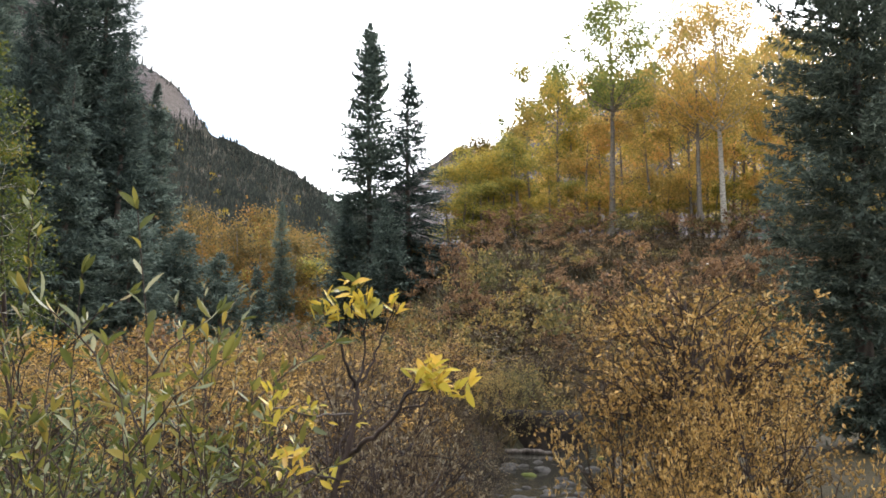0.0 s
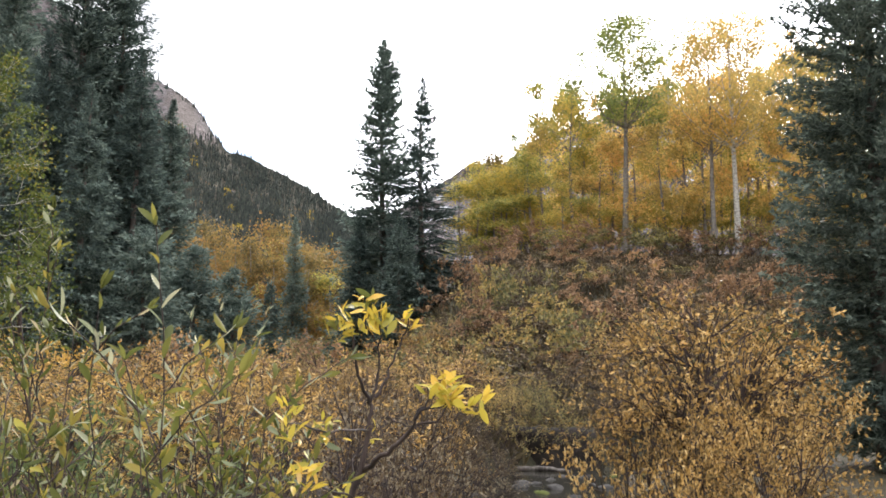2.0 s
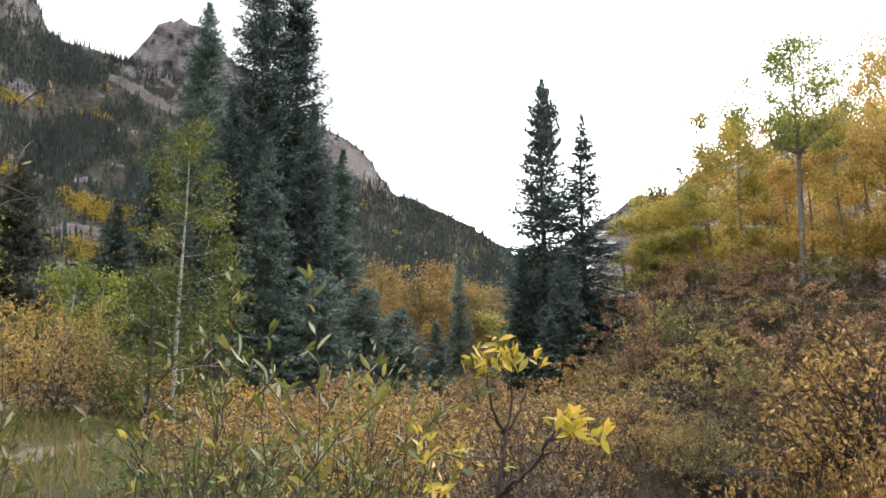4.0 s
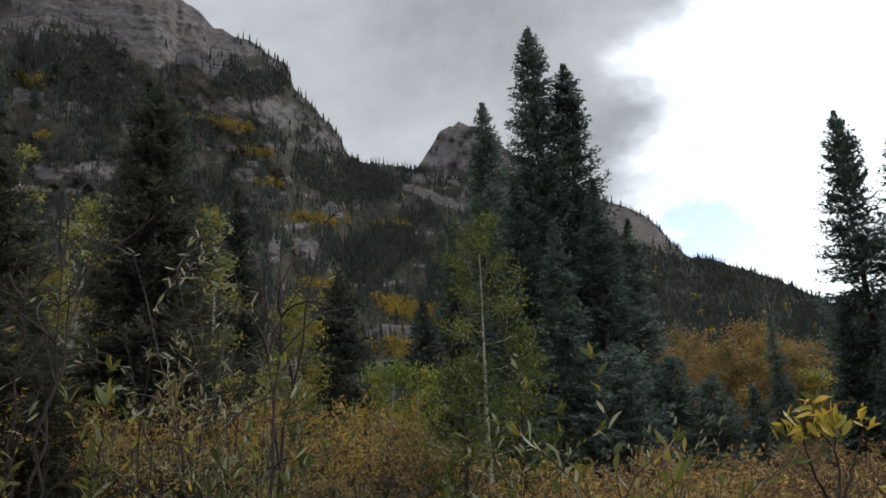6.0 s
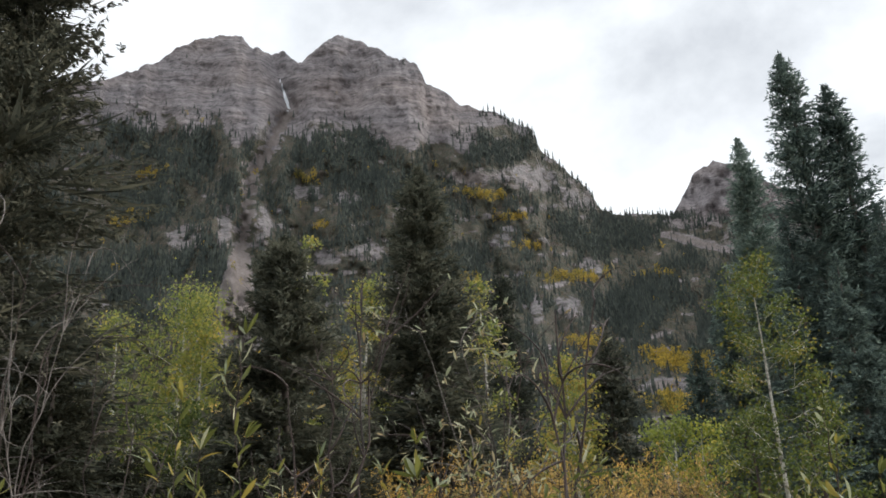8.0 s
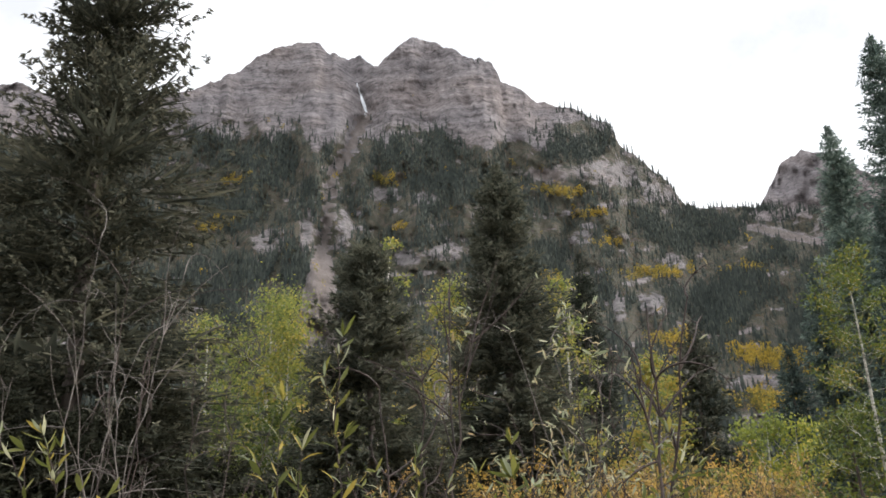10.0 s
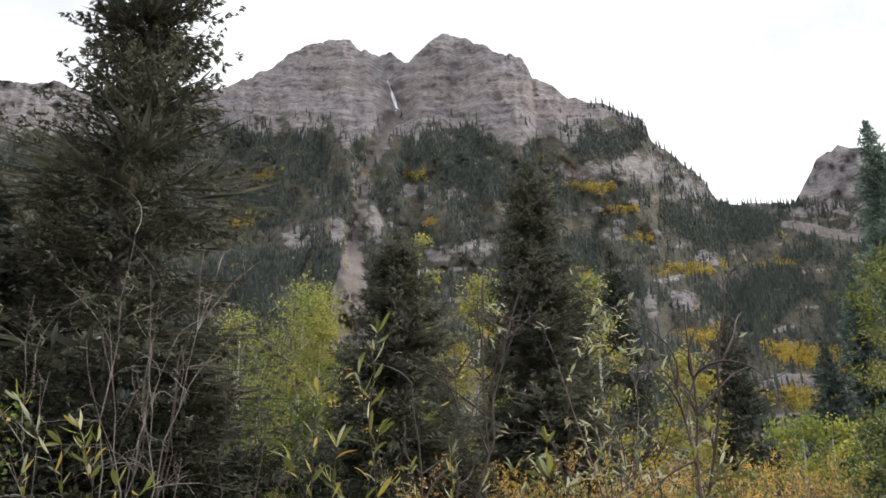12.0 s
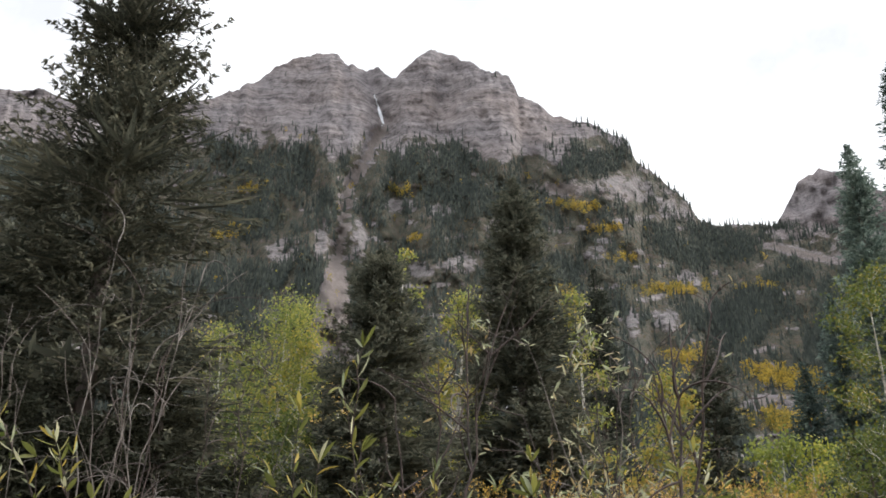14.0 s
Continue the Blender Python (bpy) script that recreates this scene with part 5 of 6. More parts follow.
def build_thickets():
    g = PICK
    # golden band before the valley
    for az in np.arange(6, 28, 2.0):
        for d in (9.5, 12.0, 15.5):
            k = g.choice(["gold", "amber", "olive", "tan"], p=[0.45, 0.36, 0.14, 0.05]) if az > 13 else g.choice(["tan", "olive", "gold"], p=[0.4, 0.1, 0.5])
            put(k, az + g.uniform(-0.8, 0.8), d + g.uniform(-0.8, 0.8), along([(4, 0.2), (9, 1.6), (22, 1.6), (31, 2.2)], az) - g.uniform(0, 1.4) - (1.2 if d < 10 else 0))
    # behind the tan shrubs, up to the twin spruces
    for az in np.arange(0, 20, 2.4):
        for d in (21, 27, 35):
            put(g.choice(["gold", "olive", "rust"], p=[0.3, 0.4, 0.3]), az + g.uniform(-1, 1), d + g.uniform(-2, 2), 0, 1.3, height=g.uniform(1.6, 2.4), joined_in=d > 25)
    for az in np.arange(3.5, 16, 1.2):
        put("olive", az, 56 + g.uniform(-2, 2), 0, 1.7, height=3.2, joined_in=True)
    # low dark brush over the hillside, and rounded shrubs standing out of it
    for az in np.arange(-29, 1.5, 1.9):
        for d in (22.5, 25.5, 28.5, 32, 35.5, 39, 43, 47):
            if d > 25 or not -9 < az < -2:
                put(g.choice(["brown", "rust", "olive"], p=[0.6, 0.25, 0.15]), az + g.uniform(-1.0, 1.0), d + g.uniform(-1.5, 1.5), 0, g.uniform(1.0, 1.5), height=g.uniform(0.7, 1.4), joined_in=True)
    olive = ((-2.5, 38, 6.7, 1.15), (-4.9, 36, 6.5, 1.1), (-7.9, 28.5, 4.0, 1.2), (-3.7, 30, 2.9, 0.8), (-8.6, 40, 6.1, 1.0), (-5.9, 21.0, -0.5, 0.8), (-3.4, 22.0, -0.2, 0.65), (-14.6, 24, 2.6, 1.0), (-0.4, 27, 2.0, 0.9), (-6.2, 33, 4.8, 1.0))
    for az, d, el, w in olive:
        put("olive", az, d, el + 0.3, w * 1.15)
    rust = ((-10.5, 31, 5.0, 1.1), (-13.0, 34, 5.6, 1.15), (-15.6, 36, 6.2, 1.2), (-18.6, 38, 6.6, 1.2), (-21.2, 40, 7.0, 1.2), (-1.8, 34, 4.6, 1.0), (-0.3, 42, 6.9, 1.0), (-12.0, 42, 7.2, 1.1), (-24.0, 37, 6.4, 1.2), (-3.2, 44, 7.7, 1.0))
    for az, d, el, w in rust:
        put("rust", az, d, el + 0.2, w * 1.1)
    for az, d, el, w in ((-0.2, 24.5, 1.3, 0.95), (0.9, 30, 2.8, 0.9), (-6.7, 25.0, 1.0, 0.7), (-21.5, 30, 4.6, 1.1), (-24.6, 31, 5.2, 1.1), (-17.2, 29, 4.4, 1.0), (-11.2, 22, 1.2, 0.9), (-27.4, 33, 5.4, 1.1)):
        put("tan", az, d, el + 0.2, w * 1.1)
    for az, d, el, w in ((-10.0, 26, 2.6, 0.8), (-13.2, 28.5, 4.2, 0.9), (-19.5, 26, 3.4, 1.0), (-1.6, 19.5, -0.6, 0.7)):
        put("gold", az, d, el, w)
    for az, d, h in ((-3.2, 17.7, 1.2), (-3.9, 18.4, 1.2), (-3.4, 18.8, 1.1), (-4.6, 18.95, 1.2), (-5.8, 18.9, 1.3), (-7.0, 18.9, 1.1), (-8.2, 18.8, 1.2)):
        put("olive", az, d, 0, 0.6, height=h, sink=-0.45)
    for az, d, h in ((-2.4, 15.4, 0.9), (-2.0, 13.2, 0.9), (-2.3, 12.2, 0.8), (-1.6, 14.4, 1.1), (-2.6, 17.9, 1.0), (-2.4, 16.8, 1.0)):
        put("fine_brown", az, d, 0, 0.5, height=h)
    for az in np.arange(-29, 0.5, 1.5):
        put(g.choice(["rust", "olive", "tan"], p=[0.4, 0.4, 0.2]), az + g.uniform(-0.6, 0.6), g.uniform(48, 50), 0, 1.5, height=g.uniform(1.8, 2.6), joined_in=True)
    # the broad golden shrub on the bank, with smaller ones at its foot
    x, y = polar(-16.6, 9.9)
    big = build_willow(590, 3.05, 0.95, MAT["willow_gold"], "broad golden willow shrub with arching dark branches beside the stream", leaf=0.058, count=13000, slim=0.38, stems=13, twig=15, bare_share=0.3, tuft_of=5, woody=0.026)
    big.matrix_world = pose(float(x), float(y), float(ground_z(x, y)) - 0.05, 0, 0, 40)
    for az, d, el, w in ((-12.4, 9.8, 1.4, 0.6), (-20.8, 10.2, 2.0, 0.85), (-15.4, 8.4, -1.2, 0.6), (-18.4, 8.6, 0.2, 0.66), (-20.8, 8.0, -1.4, 0.6),
                         (-16.2, 6.8, -5.0, 0.5), (-27.2, 6.4, -5.0, 0.5), (-18.4, 6.2, -6.6, 0.45), (-14.4, 7.4, -5.2, 0.4)):
        put("fine_gold", az, d, el, w)
    # left bank of the water, under the sapling
    for az, d, el, w in ((5.6, 7.0, -0.6, 0.75), (3.4, 8.4, -0.4, 0.65), (8.2, 6.4, -0.6, 0.8), (2.6, 10.2, 0.2, 0.65), (1.2, 11.8, -0.8, 0.5), (4.8, 5.4, -4.4, 0.5), (7.0, 5.0, -4.0, 0.5), (2.6, 7.0, -3.6, 0.45), (0.9, 9.4, -3.0, 0.42), (10.5, 5.4, -2.6, 0.6), (0.4, 13.8, -1.4, 0.5), (0.9, 10.6, -2.2, 0.45), (0.2, 12.4, -3.0, 0.4)):
        put(g.choice(["fine_brown", "tan", "fine_gold"], p=[0.86, 0.08, 0.06]), az, d, el, w)
    # grey-green shrubs close by
    for az, d, el, w in ((15, 4.6, -3.0, 0.5), (19, 4.2, -1.6, 0.55), (23.5, 4.4, -0.6, 0.6), (28, 4.0, 0.5, 0.6), (12, 4.4, -6, 0.45), (26, 5.6, 1.0, 0.7), (31.5, 4.8, -1.5, 0.5), (20.5, 3.4, -7.5, 0.4), (26, 3.3, -6, 0.4)):
        put("green", az, d, el - 2.5, w)
    # meadow edge under the mountain
    tops = [(28, 1.5), (31, 3.8), (34, 5.4), (38, 7.0), (46, 7.8), (52, 7.4), (61, 7.4), (66, 6.4), (72, 4.5), (84, 3), (95, 2)]
    for az in np.arange(28, 94, 2.0):
        for d in (17.5, 21.5):
            k = g.choice(["amber", "olive", "gold", "tan"], p=[0.46, 0.27, 0.19, 0.08]) if az < 64 else g.choice(["olive", "green", "gold"], p=[0.5, 0.3, 0.2])
            put(k, az + g.uniform(-0.8, 0.8), d + g.uniform(-1, 1), along(tops, az) - g.uniform(0, 1.6) - (0.8 if d < 18 else 0), 1.05)
    for az, d, h in ((34.2, 17.0, 0.95), (36.4, 17.4, 1.0), (32.4, 17.2, 0.85)):
        put(g.choice(["olive", "brown"]), az, d, 0, 0.85, height=h)
    for az, d, h in ((42.6, 9.0, 1.0), (41.8, 13.8, 1.1), (44.0, 13.0, 1.0), (42.6, 15.4, 1.2), (40.4, 15.8, 1.0)):
        put(g.choice(["olive", "gold", "tan"], p=[0.6, 0.25, 0.15]), az, d, 0, 0.75, height=h)
    # low growth in the meadow and beside the viewpoint
    for az in np.arange(43, 70, 3.3):
        put(g.choice(["amber", "olive", "gold"], p=[0.35, 0.4, 0.25]), az + g.uniform(-1, 1), g.uniform(9, 12), 0, 0.85, height=g.uniform(0.8, 1.25))
    for az in np.arange(47, 68, 3.4):
        put(g.choice(["amber", "olive", "green"], p=[0.35, 0.4, 0.25]), az + g.uniform(-1, 1), g.uniform(6.0, 7.5), 0, 0.7, height=g.uniform(0.7, 1.1))

    # any kind not yet set out stands on the hillside
    for i, slot in enumerate(s for near_far in THICKET.values() for group in near_far for s in group):
        if not slot[1]:
            x, y = polar(-10.0 - 1.3 * i % 12, 30.0)
            slot[0].matrix_world = pose(float(x), float(y), float(ground_z(x, y)) - 0.05)
            slot[1] = True


thicket_kinds()
build_thickets()
join_brush()

# ---------------------------------------------------------------- stream bed, path and grass


def pebble_mesh(seed):
    g = np.random.default_rng(seed)
    bm = bmesh.new()
    bmesh.ops.create_icosphere(bm, subdivisions=2, radius=0.5)
    for v in bm.verts:
        k = 1 + 0.35 * noise.noise(v.co * 2.3 + Vector((seed, 0, 0)))
        v.co = Vector((v.co.x * k * 1.2, v.co.y * k, v.co.z * k * 0.5))
    me = bpy.data.meshes.new("stone")
    bm.to_mesh(me)
    bm.free()
    for p in me.polygons:
        p.use_smooth = True
    return me


def build_stones():
    kinds = []
    for k in range(4):
        me = pebble_mesh(k)
        me.materials.append(MAT["moss" if k == 3 else "stone"])
        kinds.append(me)
    g = np.random.default_rng(77)
    for i in range(45):
        t = g.uniform(0.30, 0.58)
        s = np.linspace(0, 1, len(STREAM))
        x, y = np.interp(t, s, STREAM[:, 0]) + g.normal() * 0.6, np.interp(t, s, STREAM[:, 1]) + g.normal() * 0.3
        k = 3 if g.uniform() < 0.12 else int(g.integers(0, 3))
        size = float(g.uniform(0.08, 0.34)) * (1.2 if k == 3 else 1)
        z = max(float(ground_z(x, y)), -0.75) + 0.10 * size
        ob = new("stone", kinds[k])
        ob.matrix_world = pose(float(x), float(y), z, g.uniform(-10, 10), g.uniform(-10, 10), g.uniform(0, 360)) @ Matrix.Scale(size, 4)
        tagged(ob, "green moss-covered stone in the stream" if k == 3 else "flat grey stone in the stream bed", "stone", "stones in the stream")


build_stones()


def build_gravel():
    """Bar of small stones where the water runs shallow."""
    g = np.random.default_rng(79)
    n = 420
    y = g.uniform(10.5, 14.4, n)
    x = np.interp(y, STREAM[::-1, 1], STREAM[::-1, 0]) + g.normal(size=n) * 0.75 + 0.15
    bm = bmesh.new()
    bmesh.ops.create_icosphere(bm, subdivisions=1, radius=0.5)
    tv = np.array([v.co[:] for v in bm.verts]) * np.array([1.2, 1.0, 0.36])
    tf = np.array([[v.index for v in f.verts] for f in bm.faces])
    bm.free()
    kinds = [(tv * (1 + 0.18 * np.random.default_rng(k).normal(size=(len(tv), 1))), tf) for k in range(5)]
    size = 0.04 + 0.16 * g.uniform(size=n) ** 2.2
    p = np.stack([x, y, np.maximum(ground_z(x, y), -0.76) + 0.02], 1)
    v, f = planted(kinds, p - np.array([0, 0, 0.0]), size, size, 80)
    tagged(new("gravel", mesh_of("gravel", v, [f], MAT["stone"], True)), "grey gravel in the shallow stream bed", "gravel", kind="stuff")


build_gravel()


def build_bank():
    """Bank with a ragged lip where the stream comes round its bend; the shade of an undercut is put into its dark
    colour.
    """
    n, m = 46, 9
    g = np.random.default_rng(83)
    az = np.linspace(-1.0, -9.5, n)
    x, y = polar(az, 18.7 + 0.25 * np.sin(np.linspace(0, 7, n)))
    w = waves(np.linspace(0, 6, n), 0 * az, 1.5, 84, 3)
    rows = []
    for z, out in ((-0.85, 0.0), (-0.6, 0.07), (-0.35, 0.13), (-0.1, 0.12), (0.0, 0.2), (0.06, 0.4), (0.06, 0.7), (0.0, 1.1), (-0.4, 1.6)):
        k = 1 + (out - 0.08 * w + g.normal(size=n) * 0.03) / 18.7
        rows.append(np.stack([x * k, y * k, z + 0.06 * w + g.normal(size=n) * 0.02], 1))
    v = np.stack(rows, 1)
    i, j = np.meshgrid(np.arange(n - 1), np.arange(m - 1), indexing="ij")
    f = np.stack([i * m + j, i * m + j + 1, (i + 1) * m + j + 1, (i + 1) * m + j], -1).reshape(-1, 4)
    tagged(new("stream_bank", mesh_of("stream_bank", v.reshape(-1, 3), [f], MAT["bank"], True)), "stream bank darkened in colour for the shade of an undercut", "bank", kind="structure")


def build_log():
    g = np.random.default_rng(85)
    a, b = np.array([*polar(-3.2, 18.1), -0.72]), np.array([*polar(-7.6, 18.0), -0.70])
    v, f = tube(arc_line(a, b, g), np.linspace(0.07, 0.035, 12), 8)
    ob = new("driftwood_log", mesh_of("driftwood_log", v, [f], MAT["bark_dead"], True))
    tagged(ob, "pale weathered driftwood log lying in the stream", "log")


def arc_line(a, b, g):
    t = np.linspace(0, 1, 12)[:, None]
    return a + (b - a) * t + np.array([0, 0.12, 0.04]) * np.sin(np.pi * t) + g.normal(size=(12, 3)) * 0.012


build_bank()
build_log()


def path_distance(az):
    return 15.8 - 4.6 * np.clip((az - 26) / 14, 0, 1) ** 1.2


def build_path():
    n = 40
    az = np.linspace(26, 40, n)
    d = path_distance(az)
    x, y = polar(az, d)
    mid = np.stack([x, y], 1)
    t = unit(np.gradient(mid, axis=0))
    side = np.stack([t[:, 1], -t[:, 0]], 1)
    w = 0.28 + 0.07 * np.sin(np.arange(n) * 0.9)
    rows = []
    for c in np.linspace(-1, 1, 5):
        q = mid + side * (w * c)[:, None]
        rows.append(np.stack([q[:, 0], q[:, 1], ground_z(q[:, 0], q[:, 1]) + 0.03 - 0.025 * c * c], 1))
    v = np.stack(rows, 1)
    i, j = np.meshgrid(np.arange(n - 1), np.arange(4), indexing="ij")
    f = np.stack([i * 5 + j, i * 5 + j + 1, (i + 1) * 5 + j + 1, (i + 1) * 5 + j], -1).reshape(-1, 4)
    tagged(new("path", mesh_of("path", v.reshape(-1, 3), [f], MAT["path"], True)), "narrow trodden earth path through the meadow", "path", kind="structure")


build_path()


def build_grass():
    g = np.random.default_rng(88)
    n = 20000
    az = g.uniform(22, 68, n)
    d = 2.0 + 16 * g.uniform(size=n) ** 0.8
    keep = (np.abs(d - path_distance(az)) > 0.42) | (az < 26) | (az > 40)
    az, d = az[keep], d[keep]
    n = len(az)
    x, y = polar(az, d)
    c = np.stack([x, y, ground_z(x, y) - 0.02], 1)
    a = np.stack([g.normal(size=n) * 0.35, g.normal(size=n) * 0.35, np.ones(n)], 1)
    ln = g.uniform(0.12, 0.42, n)
    v, f = blades(c, a, np.stack([g.normal(size=n), g.normal(size=n), 0 * ln], 1), ln, 0.012 + 0.03 * ln, 0.12)
    tagged(new("meadow_grass", mesh_of("meadow_grass", v, [f], MAT["grass"])), "dry green and straw-coloured meadow grass", "grass", kind="stuff")


def build_hillside_grass():
    g = np.random.default_rng(89)
    n = 30000
    az, d = g.uniform(-31, 20, n), g.uniform(17, 50, n)
    x, y = polar(az, d)
    keep = stream_gap(x, y) > 1.3
    x, y = x[keep], y[keep]
    n = len(x)
    c = np.stack([x, y, ground_z(x, y) - 0.03], 1)
    a = np.stack([g.normal(size=n) * 0.45, g.normal(size=n) * 0.45, np.ones(n)], 1)
    ln = g.uniform(0.25, 0.7, n)
    v, f = blades(c, a, np.stack([g.normal(size=n), g.normal(size=n), 0 * ln], 1), ln, 0.05 + 0.10 * ln, 0.15)
    tagged(new("hillside_grass", mesh_of("hillside_grass", v, [f], MAT["dry_grass"])), "dry brown grass between the willows on the hillside", "grass", kind="stuff")


build_hillside_grass()
build_grass()

# ---------------------------------------------------------------- plants close to the viewpoint


def leaf_shape(length, width, fold, curl, mat):
    """One lance-shaped leaf with a folded midrib, lying along +x, base at the origin."""
    rows = 6
    vs = []
    for i in range(rows):
        t = i / (rows - 1)
        w = width / 2 * (math.sin(math.pi * min(1, t ** 1.2 * 0.92 + 0.06)) ** 0.8) * (1.0 if t < 0.5 else 1.15 - 0.3 * t)
        if i == rows - 1:
            w = 0.0006
        x, z = length * t, -curl * length * t * t
        vs += [(x, -w, z + fold * w), (x, 0, z), (x, w, z + fold * w)]
    fs = [(i * 3 + j, i * 3 + j + 1, (i + 1) * 3 + j + 1, (i + 1) * 3 + j) for i in range(rows - 1) for j in range(2)]
    return mesh_of("leaf", np.array(vs), [np.array(fs)], MAT[mat], True)


LEAVES = {}
for key, ln, wd in (("leaf_green", 1.0, 0.29), ("leaf_silver", 1.0, 0.26), ("leaf_yellow", 1.0, 0.34), ("leaf_dry", 1.0, 0.22), ("leaf_green_long", 1.0, 0.19), ("leaf_silver_long", 1.0, 0.18)):
    LEAVES[key] = [leaf_shape(ln, wd * q, f, c, key.replace("_long", "")) for q, f, c in ((1.0, 0.35, 0.15), (0.85, 0.5, 0.35), (1.1, 0.2, -0.1))]


def attach_leaf(plant, at, axis, g, size, mix):
    """One leaf, as a part of its plant."""
    kind = mix[int(g.integers(0, len(mix)))]
    ob = new("leaf", LEAVES[kind][int(g.integers(0, 3))])
    ob.parent = plant
    a = Vector(unit(np.array(axis, float)))
    q = a.to_track_quat("X", "Z").to_matrix().to_4x4()
    ob.matrix_local = Matrix.Translation(Vector(at)) @ q @ pose(0, 0, 0, g.uniform(-70, 70), 0, 0) @ Matrix.Scale(size * float(g.uniform(0.65, 1.2)), 4)


def spot(az, el, d, late=False):
    """World place at an angle and a horizontal distance from the look-out point."""
    a = radians(az)
    x, y = -d * math.sin(a), d * math.cos(a)
    if late:
        x, y = x + 0.174, y - 0.459
    return np.array([x, y, EYE + d * math.tan(radians(el))])


def arc(p0, p1, n, sag, g, wander=0.0):
    """A bowed line from p0 to p1."""
    t = np.linspace(0, 1, n)[:, None]
    mid = (p0 + p1) / 2 + np.array(sag)
    line = (1 - t) ** 2 * p0 + 2 * t * (1 - t) * mid + t * t * p1
    w = g.normal(size=(n, 3)) * wander * np.sin(np.pi * t)
    return line + w


def leaf_cloud(at, axis, g, size, mix):
    """Many leaves as joined meshes, one for each kind, from the same leaf shapes."""
    made = []
    kinds = g.integers(0, len(mix), len(at))
    for name in sorted(set(mix)):
        rows = np.array([mix[k] == name for k in kinds])
        if not rows.any():
            continue
        me = LEAVES[name][0]
        tv = np.array([v.co[:] for v in me.vertices])
        tf = np.array([p.vertices[:] for p in me.polygons])
        c, a = at[rows], unit(axis[rows])
        n = len(c)
        b = unit(np.cross(a, unit(g.normal(size=(n, 3)) * 0.6 + np.array([0, 0, 1.0]))))
        w = np.cross(b, a)
        k = (size * g.uniform(0.6, 1.2, n))[:, None, None]
        fold = g.uniform(0.75, 1.2, n)[:, None, None]
        v = c[:, None] + k * (tv[None, :, 0:1] * a[:, None] + fold * tv[None, :, 1:2] * b[:, None] - tv[None, :, 2:3] * w[:, None])
        f = tf[None] + (np.arange(n) * len(tv))[:, None, None]
        made.append(mesh_of("foliage", v.reshape(-1, 3), [f.reshape(-1, 4)], me.materials[0], True))
    return made


def leafy_plant(name, label, root, tips, seed, mix, leaf=0.085, start=0.35, gap=0.045, thick=0.006, bark="bark_twig", twigs=2, tip_tuft=3, lift=0.55):
    """Bowed shoots from one root to the given tips, with leafy side twigs; the leaves of the shoots are set one by one."""
    g = np.random.default_rng(seed)
    ob = new(name)
    ob.matrix_world = Matrix.Translation(Vector(root))
    at, axis = [], []
    for tip in tips:
        p1 = np.array(tip) - root
        p0 = np.array([g.normal() * 0.05, g.normal() * 0.05, -0.03])
        line = arc(p0, p1, 14, (-0.16 * p1[0] + g.normal() * 0.17, -0.16 * p1[1] + g.normal() * 0.17, 0.08 * p1[2]), g, 0.014)
        shoots = [(line, thick * 0.8)]
        for k in range(2 * twigs):
            i = int(g.integers(5, 13))
            d = unit(unit(line[i] - line[i - 1]) * 0.7 + np.array([g.normal() * 0.8, g.normal() * 0.8, g.uniform(-0.1, 0.7)]))
            ln = g.uniform(0.12, 0.32)
            tw = arc(line[i], line[i] + d * ln, 7, (0, 0, 0.12 * ln), g, 0.006)
            shoots.append((tw, thick * 0.42))
        v, f = joined([tube(l, np.linspace(r, 0.0012, len(l)), 5) for l, r in shoots])
        child("stem", mesh_of("stem", v, [f], MAT[bark], True), ob)
        for si, (l, r) in enumerate(shoots):
            seg = np.linalg.norm(np.diff(l, axis=0), axis=1)
            cum = np.concatenate([[0], np.cumsum(seg)])
            total = cum[-1]
            s0 = total * (start if si == 0 else 0.2)
            turn = g.uniform(0, 6)
            while s0 < total:
                p = np.array([np.interp(s0, cum, l[:, q]) for q in range(3)])
                k = min(int(np.searchsorted(cum, s0)), len(l) - 1)
                d = unit(l[k] - l[k - 1])
                turn += 2.4
                o = np.array([math.cos(turn), math.sin(turn), 0.0])
                way = d * lift * g.uniform(0.8, 2.0) + o * 0.7 + np.array([0, 0, g.uniform(-0.3, 0.3)])
                if si == 0:
                    attach_leaf(ob, p, way, g, leaf * (1.0 - 0.25 * s0 / total), mix)
                else:
                    at.append(p)
                    axis.append(way)
                s0 += (gap if si == 0 else 0.6 * gap) * g.uniform(0.7, 1.5)
            for k in range(tip_tuft if si == 0 else 4):
                way = unit(l[-1] - l[-2]) + g.normal(size=3) * 0.5
                if si == 0:
                    attach_leaf(ob, l[-1], way, g, leaf * 0.85, mix)
                else:
                    at.append(l[-1])
                    axis.append(way)
    if at:
        for me in leaf_cloud(np.array(at), np.array(axis), g, leaf * 0.8, mix):
            child("foliage", me, ob)
    return tagged(ob, label, "shrub", "shrubs close to the viewpoint")


def on_ground(az, d, late=False):
    p = spot(az, 0, d, late)
    p[2] = float(ground_z(p[0], p[1]))
    return p


